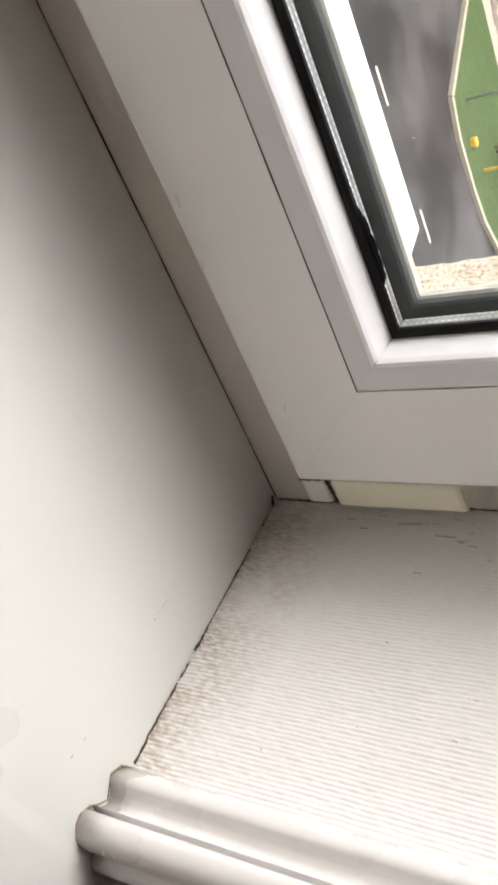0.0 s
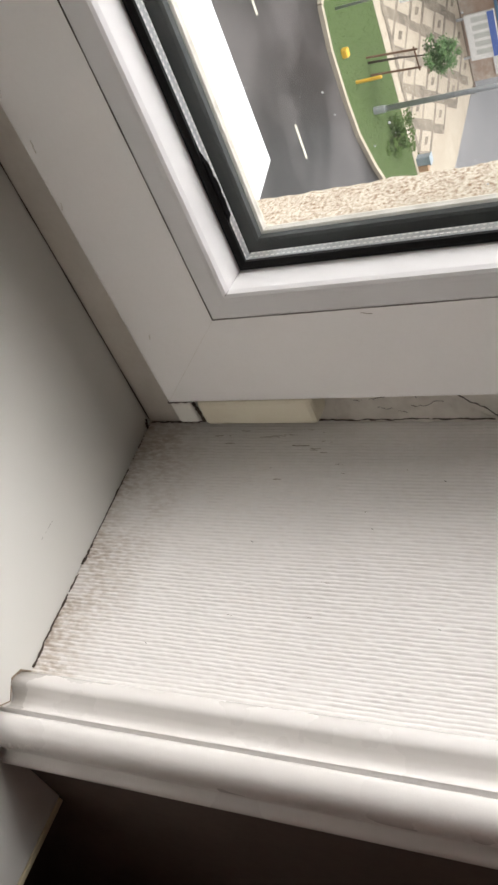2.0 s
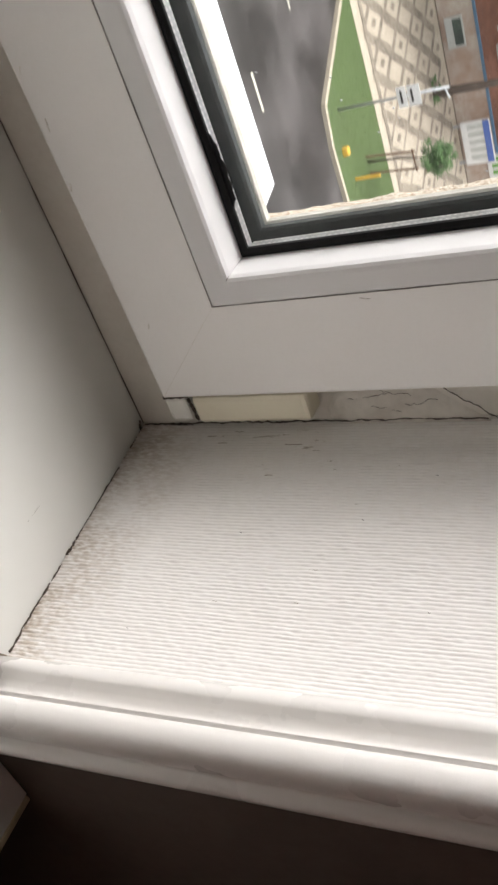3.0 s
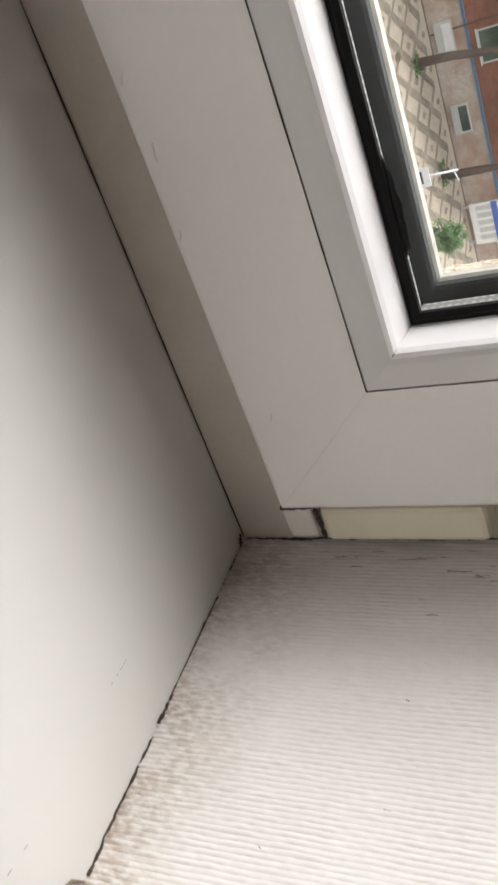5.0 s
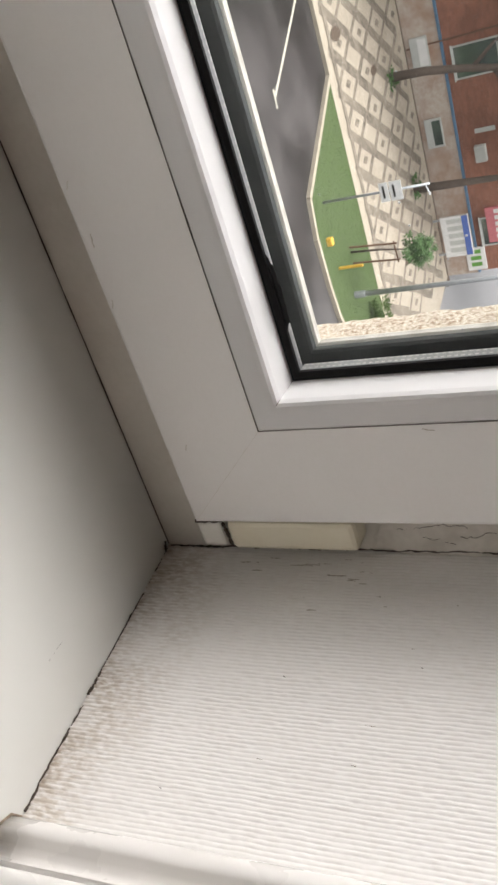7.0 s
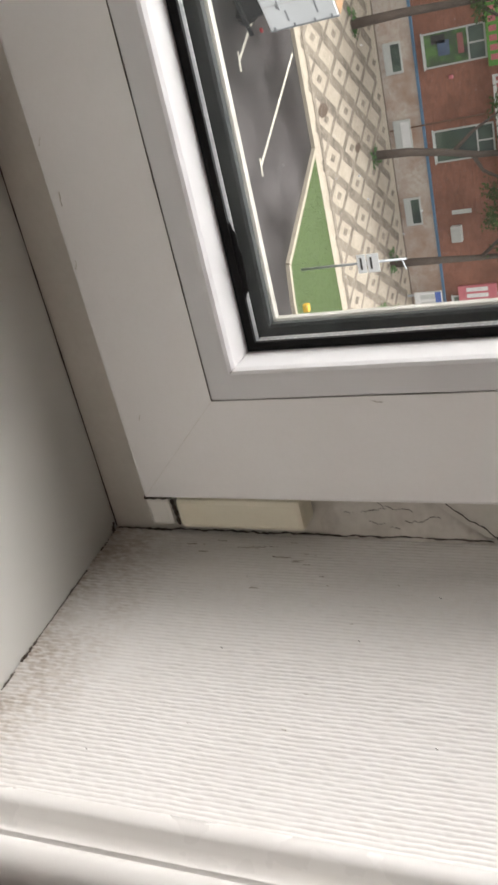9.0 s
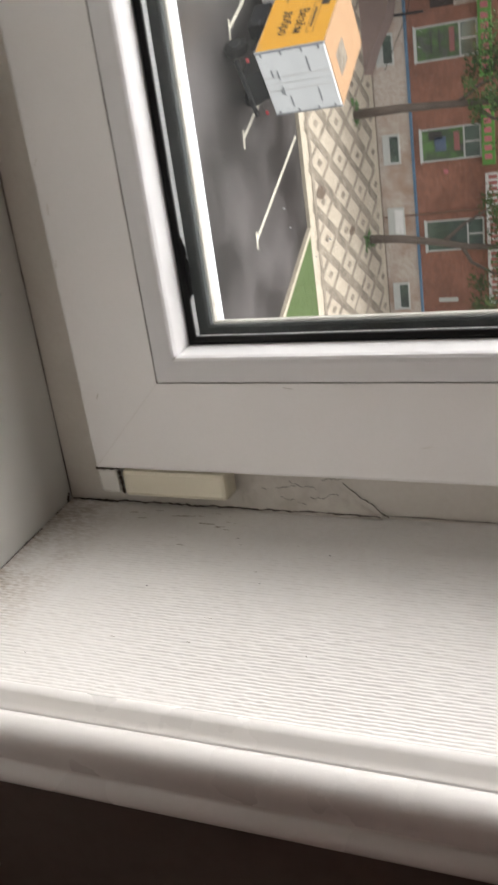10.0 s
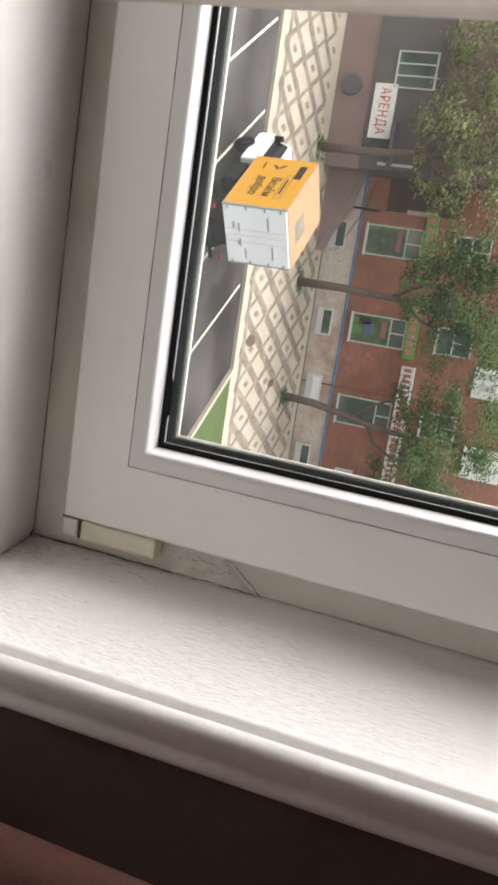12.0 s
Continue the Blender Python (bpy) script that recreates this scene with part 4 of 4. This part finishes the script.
cabinet = thing("utility_cabinet", "blue-grey utility cabinet with a brown side beside the lawn", "utility cabinet")
part("body", box(14.45, 14.78, 29.5, 29.85, GROUND + 0.1, GROUND + 0.62, 0.015), CABINET, cabinet)
part("lid", box(14.42, 14.81, 29.47, 29.88, GROUND + 0.62, GROUND + 0.66, 0.008), CABINET, cabinet, "overhanging blue-grey lid")
part("door", box(14.48, 14.75, 29.485, 29.499, GROUND + 0.15, GROUND + 0.58, 0.003), CABINET, cabinet, "flush cabinet door")
part("side_box", box(14.8, 15.05, 29.52, 29.83, GROUND + 0.1, GROUND + 0.5, 0.015), TIMBER_PALE, cabinet, "light brown side box")

lamp = thing("street_lamp", "tall grey steel lamp post on the lawn", "lamp post")
part("pole", tube([(11.15, 26.85, GROUND + 0.05), (11.15, 26.85, GROUND + 4), (11.15, 26.85, GROUND + 8.8)], [0.1, 0.085, 0.06], 12), STEEL, lamp, smooth=True)
part("base", tube([(11.15, 26.85, GROUND + 0.05), (11.15, 26.85, GROUND + 0.5)], [0.13, 0.13], 12), STEEL, lamp)
part("arm", tube([(11.15, 26.85, GROUND + 8.6), (11.15, 25.6, GROUND + 9.1)], [0.04, 0.035], 8), STEEL, lamp)
part("head", box(11.02, 11.28, 25.0, 25.7, GROUND + 9.0, GROUND + 9.14, 0.03), STEEL, lamp)
sign = thing("road_sign", "slim steel post with two white and black sign plates", "road sign")
part("pole", tube([(7.4, 26.05, GROUND + 0.05), (7.4, 26.05, GROUND + 3.75)], [0.045, 0.04], 10), STEEL, sign, smooth=True)
for z0, z1 in ((2.12, 2.42), (2.46, 2.86)):
    plate = part("plate", box(7.1, 7.72, 25.98, 26.0, GROUND + z0, GROUND + z1, 0.004), SIGN_WHITE, sign, "white sign plate")
    part("symbol", box(7.2, 7.6, 25.97, 25.979, GROUND + z0 + 0.1, GROUND + z0 + 0.17), BLACK, plate, "black bar on the plate")
part("bracket", tube([(7.4, 26.05, GROUND + 3.6), (7.75, 26.05, GROUND + 3.7)], [0.03, 0.03], 6), STEEL, sign)

# ---- the building across the street ----
FY = 39.56
house = thing("apartment_building", "red brick building with grey plastered plinth and shop windows", "building")
part("wall", box(-4.6, 16.0, FY, FY + 8, GROUND + 1.7, GROUND + 16), BRICK, house, "red-brown brick wall")
part("plinth", box(-4.7, 16.05, FY - 0.08, FY + 8, GROUND - 0.2, GROUND + 1.6), PLINTH, house, "patched grey-pink plaster plinth")
part("trim_band", box(-4.7, 16.05, FY - 0.12, FY + 0.1, GROUND + 1.6, GROUND + 1.72, 0.01), BLUE, house, "blue painted ledge")
part("roof", box(-5.0, 16.4, FY - 0.5, FY + 8, GROUND + 16, GROUND + 16.3), WING_DARK, house)


def shop_window(x0, x1, z0, z1, glass, split=0.72, name="window"):
    """A tall window: frame, one large pane below, two small panes above."""
    y = FY - 0.03
    t = 0.07
    bm = box(x0 - t, x1 + t, y - 0.03, y + 0.06, z0 - t, z0)
    box(x0 - t, x1 + t, y - 0.03, y + 0.06, z1, z1 + t, bm=bm)
    box(x0 - t, x0, y - 0.03, y + 0.06, z0, z1, bm=bm)
    box(x1, x1 + t, y - 0.03, y + 0.06, z0, z1, bm=bm)
    zs = z0 + (z1 - z0) * split
    box(x0, x1, y - 0.02, y + 0.05, zs, zs + t, bm=bm)
    box((x0 + x1) / 2 - t / 2, (x0 + x1) / 2 + t / 2, y - 0.02, y + 0.05, zs + t, z1, bm=bm)
    w = part(name, bm, WFRAME, house, "pale painted window frame")
    part("pane", box(x0, x1, y + 0.0, y + 0.02, z0, zs), glass, w, "dark reflecting glass")
    part("pane", box(x0, (x0 + x1) / 2 - t / 2, y, y + 0.02, zs + t, z1), PANE, w)
    part("pane", box((x0 + x1) / 2 + t / 2, x1, y, y + 0.02, zs + t, z1), PANE, w)
    part("sill", box(x0 - 0.12, x1 + 0.12, y - 0.12, y + 0.02, z0 - t - 0.04, z0 - t), WFRAME, w)
    return w


for i, (x0, g) in enumerate(((-2.48, SHOP), (1.66, SHOP), (5.66, PANE), (13.4, PANE))):
    w = shop_window(x0 + 0.04, x0 + 1.31, -8.66, -6.15, g)
    if g is SHOP:
        for k, (m, a, b, c, d) in enumerate(((POSTER_BLUE, 0.35, 0.95, 0.55, 1.05), (POSTER_RED, 0.2, 1.0, 1.4, 1.65), (BLACK, 0.1, 0.45, 0.3, 0.9)) if i else ((POSTER_RED, 0.15, 1.1, 1.4, 1.62), (BLACK, 0.2, 1.1, 0.95, 1.02), (BLACK, 0.2, 1.1, 0.6, 0.66))):
            part("poster", box(x0 + a, x0 + b, FY - 0.05, FY - 0.035, -8.66 + c, -8.66 + d), m, w, "printed shop poster")
    for zz in (-4.55, -0.4):
        shop_window(x0 + 0.08, x0 + 1.2, zz, zz + 1.5, PANE, 0.45, "upper_window")
for x0 in (-2.5, 1.66, 4.9, 8.4):
    b = part("basement_window", box(x0, x0 + 1.3, FY - 0.16, FY - 0.085, GROUND + 0.32, GROUND + 1.1, 0.01), WFRAME, house, "white framed basement window")
    part("pane", box(x0 + 0.1, x0 + 1.2, FY - 0.175, FY - 0.161, GROUND + 0.66, GROUND + 1.04), PANE if x0 != 4.9 else SIGN_WHITE, b)
part("pipe", tube([(5.3, FY - 0.12, GROUND + 0.15), (5.28, FY - 0.12, GROUND + 2.0), (5.25, FY - 0.12, GROUND + 4.6)], [0.035] * 3, 8), TIMBER, house, "thin brown drain pipe")
part("pipe", tube([(-3.16, FY - 0.14, GROUND + 0.1), (-3.1, FY - 0.14, GROUND + 2.5)], [0.05] * 2, 8), VAN_BLACK, house, "thin brown drain pipe")
part("wall_lamp", box(3.43, 3.6, FY - 0.15, FY - 0.005, -7.76, -7.58, 0.03), SIGN_PINK, house, "small pink wall lamp")
# flat panel on the brick; the recess's shade is put into its dark colour
part("niche", box(-4.59, -3.16, FY - 0.06, FY - 0.004, -8.0, -4.6, 0.01), NICHE, house, "dark brown panel painted as a shaded recess")
part("niche_ledge", box(-3.3, -3.1, FY - 0.14, FY - 0.061, -7.0, -5.6, 0.01), PLINTH, house, "pale ledge of the niche")
part("vent", box(9.25, 9.45, FY - 0.05, FY - 0.004, -8.3, -7.4, 0.01), WFRAME, house, "pale vertical vent plate")
part("wall_box", box(9.95, 10.7, FY - 0.35, FY - 0.005, -8.4, -7.9, 0.03), WFRAME, house, "pale air conditioner box")


def fascia(name, label, x0, x1, z0, z1, board, ink, bars, y=FY):
    """A sign board; its unreadable words are plain bars."""
    s = thing(name, label, "sign")
    part("board", box(x0, x1, y - 0.16, y - 0.02, z0, z1, 0.01), board, s)
    n = max(1, int(bars))
    w = (x1 - x0) / (n + 0.6)
    for k in range(n):
        part("bar", box(x0 + w * (0.35 + k), x0 + w * (0.35 + k) + w * 0.62, y - 0.172, y - 0.161, z0 + (z1 - z0) * 0.22, z0 + (z1 - z0) * 0.78), ink, s)
    return s


fascia("shop_sign", "white shop sign with red lettering bars on brick", 3.75, 9.6, -5.95, -5.3, SIGN_WHITE, SIGN_RED_FADED, 22)
fascia("shop_sign", "green shop sign with pink lettering bars on brick", 0.6, 3.4, -6.05, -5.5, SIGN_GREEN, SIGN_PINK, 7)
fascia("shop_sign", "green shop sign with pink lettering bars on brick", -3.2, -0.2, -6.05, -5.5, SIGN_GREEN, SIGN_PINK, 7)
# no real boards: white panels added for patches of bright sky light
fascia("sky_glare_panel", "white panels painted in for bright sky glare before the brick wall", 6.9, 8.4, -2.4, -0.6, SIGN_WHITE, WFRAME, 2)
fascia("sky_glare_panel", "white panels painted in for bright sky glare before the brick wall", 3.2, 4.6, -2.6, -1.2, SIGN_WHITE, WFRAME, 2)

# low wing with the lease sign
WY = 37.2
wing = thing("entrance_wing", "brown rendered entrance wing with dark grey upper band", "building")
part("wall", box(-40, -4.6, WY, FY + 8, GROUND - 0.2, -9.05), WING, wing, "brown rendered wall")
part("upper_band", box(-40, -4.65, WY - 0.06, FY + 8, -9.05, -5.9), WING_DARK, wing, "dark grey cladding")
part("upper_wall", box(-40, -4.65, WY + 0.6, FY + 8, -5.9, 5), WING, wing, "brown rendered wall")
bm = bmesh.new()
bmesh.ops.create_cone(bm, cap_ends=True, segments=8, radius1=0.47, radius2=0.44, depth=0.08)
bmesh.ops.rotate(bm, verts=bm.verts, matrix=Euler((radians(90), 0, 0)).to_matrix())
bmesh.ops.translate(bm, verts=bm.verts, vec=(-8.03, WY - 0.05, -9.93))
part("round_panel", bm, WING_DARK, wing, "dark grey eight-sided wall panel")
for x0, z0 in ((-9.5, -8.1), (-13.6, -8.1)):
    bm = box(x0, x0 + 1.5, WY - 0.14, WY - 0.07, z0, z0 + 0.08)
    box(x0, x0 + 1.5, WY - 0.14, WY - 0.07, z0 + 1.65, z0 + 1.73, bm=bm)
    for k in range(4):
        box(x0 + k * 0.48, x0 + k * 0.48 + 0.06, WY - 0.14, WY - 0.07, z0 + 0.08, z0 + 1.65, bm=bm)
    w = part("window", bm, WFRAME, wing, "pale window grille")
    part("pane", box(x0 + 0.05, x0 + 1.45, WY - 0.085, WY - 0.062, z0 + 0.05, z0 + 1.68), PANE, w)
part("canopy", box(-6.6, -4.7, WY - 0.7, WY - 0.065, -7.75, -7.6, 0.01), WING_DARK, wing, "thin dark canopy")
part("pale_strip", box(-4.95, -4.83, WY - 0.12, WY - 0.066, -8.25, -6.7, 0.01), WFRAME, wing, "narrow pale upright strip")
part("door", box(-6.3, -5.2, WY - 0.1, WY - 0.062, -9.0, -7.8, 0.01), VAN_GLASS, wing, "dark glazed opening")
lease = thing("lease_sign", "white sign board with red lettering on the wing", "sign")
part("board", box(-8.15, -5.92, WY - 0.13, WY - 0.08, -8.88, -7.9, 0.01), SIGN_WHITE, lease)
words = text_mesh("АРЕНДА", 0.62)
xs = [v.co.x for v in words.vertices]
k = 1.9 / (max(xs) - min(xs))
words.transform(pose(-7.99, WY - 0.136, -8.6, 90) @ Matrix.Diagonal((k, 1.0, 1, 1)))
part("lettering", words, SIGN_RED, lease, "red lettering")

steps = thing("entrance_ramp", "brown ramp rising along the plinth to the entrance wing", "ramp")
bm = bmesh.new()
slope = [(-4.58, 0.0), (-0.9, 0.0), (-1.9, 0.45), (-3.0, 1.1), (-4.58, 1.5)]
near, back = [[bm.verts.new((x, y, GROUND + 0.1 + z)) for x, z in slope] for y in (38.1, FY - 0.13)]
bm.faces.new(near)
bm.faces.new(back)
for i in range(len(slope)):
    j = (i + 1) % len(slope)
    bm.faces.new((near[i], near[j], back[j], back[i]))
part("ramp_wall", bm, WING, steps)
part("handrail", tube([(-1.0, 38.15, GROUND + 1.0), (-3.0, 38.15, GROUND + 2.1), (-4.5, 38.15, GROUND + 2.5)], [0.018] * 3, 6), VAN_BLACK, steps, "dark handrail")

# notice boards near the driveway
BY = 38.6
b = fascia("notice_board", "white notice board with a blue stripe", 12.72, 14.7, -10.3, -9.0, SIGN_WHITE, WFRAME, 5, BY)
part("stripe", box(12.74, 14.68, BY - 0.18, BY - 0.1725, -9.3, -9.02), SIGN_BLUE, b)
part("leg", box(12.8, 12.9, BY - 0.1, BY - 0.02, GROUND, -10.3), STEEL, b)
part("leg", box(14.5, 14.6, BY - 0.1, BY - 0.02, GROUND, -10.3), STEEL, b)
fascia("notice_board", "white and pink advertising banner on the wall", 12.9, 14.6, -8.4, -6.6, SIGN_PINK, SIGN_WHITE, 5, FY)
fascia("notice_board", "small green and white advertising board", 14.75, 15.9, -9.6, -8.7, SIGN_WHITE, SIGN_GREEN, 3, FY)

# ---- parked box truck ----
truck = thing("box_truck", "parked box truck with yellow body and white rear doors", "truck", at=pose(-0.82, 24.09, GROUND, 0, 0, 125))
BZ, BH, BL, BW = 1.18, 2.07, 2.9, 1.025
part("box_body", box(0.0, BL, -BW + 0.005, BW - 0.02, BZ, BZ + BH - 0.012, 0.01), VAN_WHITE, truck, "white box body")
side = part("side_panel", box(0.02, BL - 0.02, BW - 0.019, BW, BZ + 0.03, BZ + BH - 0.03), VAN_YELLOW, truck, "yellow side panel with black lettering")
part("roof_panel", box(0.0, BL, -BW, BW, BZ + BH - 0.011, BZ + BH + 0.01, 0.004), VAN_ROOF, truck, "pale yellow roof panel")
part("roof_mark", box(0.5, 1.35, -0.45, 0.25, BZ + BH + 0.011, BZ + BH + 0.014), PAVER_DARK, truck, "faded grey roof lettering")
part("front_panel", box(BL, BL + 0.015, -BW, BW, BZ, BZ + BH), VAN_YELLOW, truck)
for y0 in (-BW + 0.02, 0.01):
    d = part("rear_door", box(-0.035, -0.001, y0, y0 + BW - 0.04, BZ + 0.03, BZ + BH - 0.03, 0.008), VAN_WHITE, truck, "white rear door")
    part("lock_rod", tube([(-0.055, y0 + (0.2 if y0 > 0 else BW - 0.24), BZ + 0.05), (-0.055, y0 + (0.2 if y0 > 0 else BW - 0.24), BZ + BH - 0.05)], [0.01, 0.01], 6), SIGN_WHITE, d, "steel lock rod")
    part("handle", box(-0.075, -0.05, y0 + (0.12 if y0 > 0 else BW - 0.4), y0 + (0.4 if y0 > 0 else BW - 0.12), BZ + 0.5, BZ + 0.53), STEEL, d, "door handle")
    for hz in (0.15, 0.75, 1.35, 1.85):
        part("hinge", box(-0.06, -0.035, y0 + (BW - 0.16 if y0 > 0 else 0.0), y0 + (BW - 0.04 if y0 > 0 else 0.12), BZ + hz, BZ + hz + 0.05), STEEL, d, "grey door hinge")
for y0 in (-BW, BW - 0.05):
    part("corner_post", box(-0.045, 0.03, y0, y0 + 0.05, BZ, BZ + BH, 0.006), STEEL, truck, "grey corner post")
for z0, y0, y1 in ((1.5, -0.75, -0.3), (1.42, 0.25, 0.7), (0.62, -0.8, -0.45), (0.3, 0.2, 0.45), (0.42, -0.35, -0.2)):
    part("door_text", box(-0.0405, -0.036, y0, y1, BZ + z0, BZ + z0 + 0.05), STEEL, truck, "grey unreadable lettering")


def on_side(me, x, z, fit_width):
    xs = [v.co.x for v in me.vertices]
    k = fit_width / (max(xs) - min(xs))
    heavy = bmesh.new()
    for s in range(3):
        heavy.from_mesh(me)
        me.transform(Matrix.Translation((0.011, 0.006 * (s - 0.5), 0.0012)))
    heavy.to_mesh(me)
    heavy.free()
    me.transform(Matrix.Translation((x, BW + 0.001, z)) @ Matrix.Rotation(math.pi, 4, "Z") @ Euler((radians(90), 0, 0)).to_matrix().to_4x4() @ Matrix.Diagonal((k, 1, 1, 1)))
    return me


part("lettering", on_side(text_mesh("Везём", 0.42), 1.75, BZ + 1.0, 1.1), BLACK, side, "black lettering")
part("lettering", on_side(text_mesh("добро", 0.42), 1.75, BZ + 0.55, 1.1), BLACK, side, "black lettering")
part("label_block", box(1.75, 2.55, BW + 0.001, BW + 0.005, BZ + 1.62, BZ + 1.85), BLACK, side, "black label block")
bm = bmesh.new()
for pts in (((2.2, 0.95), (2.5, 1.22), (2.5, 1.12)), ((2.2, 0.95), (2.5, 1.12), (2.38, 1.0)), ((2.2, 0.95), (2.5, 0.72), (2.38, 0.95))):
    bm.faces.new([bm.verts.new((x, BW + 0.004, BZ + z)) for x, z in pts])
part("emblem", bm, BLACK, side, "plain black emblem shape")
bm = box(0.55, 1.95, BW + 0.001, BW + 0.004, BZ + 1.40, BZ + 1.415)
box(0.55, 1.95, BW + 0.001, BW + 0.004, BZ + 1.60, BZ + 1.615, bm=bm)
box(0.55, 0.565, BW + 0.001, BW + 0.004, BZ + 1.416, BZ + 1.599, bm=bm)
box(1.935, 1.95, BW + 0.001, BW + 0.004, BZ + 1.416, BZ + 1.599, bm=bm)
box(0.8, 1.7, BW + 0.001, BW + 0.004, BZ + 1.47, BZ + 1.53, bm=bm)
part("outlined_label", bm, BLACK, side, "thin black outlined label")
part("small_print", box(2.2, 2.6, BW + 0.001, BW + 0.004, BZ + 0.45, BZ + 0.5), BLACK, side, "small print bar")

# cab
bm = bmesh.new()
outline = [(3.0, 0.55), (4.75, 0.55), (4.82, 0.75), (4.75, 1.15), (4.45, 1.28), (3.95, 1.98), (3.7, 2.05), (3.0, 2.05)]
lft = [bm.verts.new((x, 0.9, z)) for x, z in outline]
rgt = [bm.verts.new((x, -0.9, z)) for x, z in outline]
bm.faces.new(lft)
bm.faces.new(rgt)
for i in range(len(outline)):
    j = (i + 1) % len(outline)
    bm.faces.new((lft[i], lft[j], rgt[j], rgt[i]))
bmesh.ops.bevel(bm, geom=bm.edges[:], offset=0.06, segments=3, affect="EDGES", profile=0.5)
cab = part("cab", bm, VAN_WHITE, truck, "white cab", smooth=False)
bm = bmesh.new()
bm.faces.new([bm.verts.new(p) for p in ((4.44, 0.78, 1.335), (4.44, -0.78, 1.335), (3.99, -0.74, 1.965), (3.99, 0.74, 1.965))])
r = bmesh.ops.extrude_face_region(bm, geom=bm.faces[:])
bmesh.ops.translate(bm, verts=[v for v in r["geom"] if isinstance(v, bmesh.types.BMVert)], vec=(0.03, 0, 0.02))
part("windscreen", bm, VAN_GLASS, cab, "dark windscreen")
for s in (1, -1):
    bm = bmesh.new()
    bm.faces.new([bm.verts.new((x, s * 0.905, z)) for x, z in ((3.15, 1.3), (4.3, 1.3), (3.92, 1.88), (3.15, 1.9))])
    r = bmesh.ops.extrude_face_region(bm, geom=bm.faces[:])
    bmesh.ops.translate(bm, verts=[v for v in r["geom"] if isinstance(v, bmesh.types.BMVert)], vec=(0, s * 0.012, 0))
    part("side_window", bm, VAN_GLASS, cab, "dark side window")
    part("mirror", box(4.2, 4.3, s * 0.98 - 0.1, s * 0.98 + 0.1, 1.3, 1.62, 0.03), VAN_BLACK, cab, "black wing mirror")
    part("headlight", box(4.7, 4.84, s * 0.7 - 0.14, s * 0.7 + 0.14, 0.78, 0.98, 0.03), STEEL, cab, "clear headlight")
    part("tail_lamp", box(-0.08, -0.01, s * 0.87 - 0.06, s * 0.87 + 0.06, 0.9, 0.98, 0.01), LAMP_RED, truck, "red tail lamp")
    for wx in (0.75, 3.95):
        bm = bmesh.new()
        bmesh.ops.create_cone(bm, cap_ends=True, segments=20, radius1=0.35, radius2=0.35, depth=0.24)
        bmesh.ops.rotate(bm, verts=bm.verts, matrix=Euler((radians(90), 0, 0)).to_matrix())
        bmesh.ops.translate(bm, verts=bm.verts, vec=(wx, s * 0.82, 0.35))
        bmesh.ops.bevel(bm, geom=[e for e in bm.edges if abs(e.verts[0].co.y - e.verts[1].co.y) < 0.01], offset=0.03, segments=2, affect="EDGES")
        wheel = part("wheel", bm, RUBBER, truck, "black tyre")
        bm = bmesh.new()
        bmesh.ops.create_cone(bm, cap_ends=True, segments=16, radius1=0.2, radius2=0.17, depth=0.06)
        bmesh.ops.rotate(bm, verts=bm.verts, matrix=Euler((radians(-90 * s), 0, 0)).to_matrix())
        bmesh.ops.translate(bm, verts=bm.verts, vec=(wx, s * 0.95, 0.35))
        part("rim", bm, VAN_BLACK, wheel, "dark steel rim")
part("chassis", box(-0.02, 3.2, -0.45, 0.45, 0.6, BZ - 0.005, 0.02), VAN_BLACK, truck, "black chassis frame")
part("fuel_tank", box(1.5, 2.6, 0.5, 0.95, 0.5, 1.05, 0.06), VAN_BLACK, truck, "black side tank")
part("tool_box", box(1.45, 1.75, 0.6, 1.0, 0.62, 0.95, 0.05), VAN_BLACK, truck, "dark side box")
part("bumper", box(-0.1, -0.02, -0.95, 0.95, 0.55, 0.68, 0.02), VAN_BLACK, truck, "black rear underrun bar")
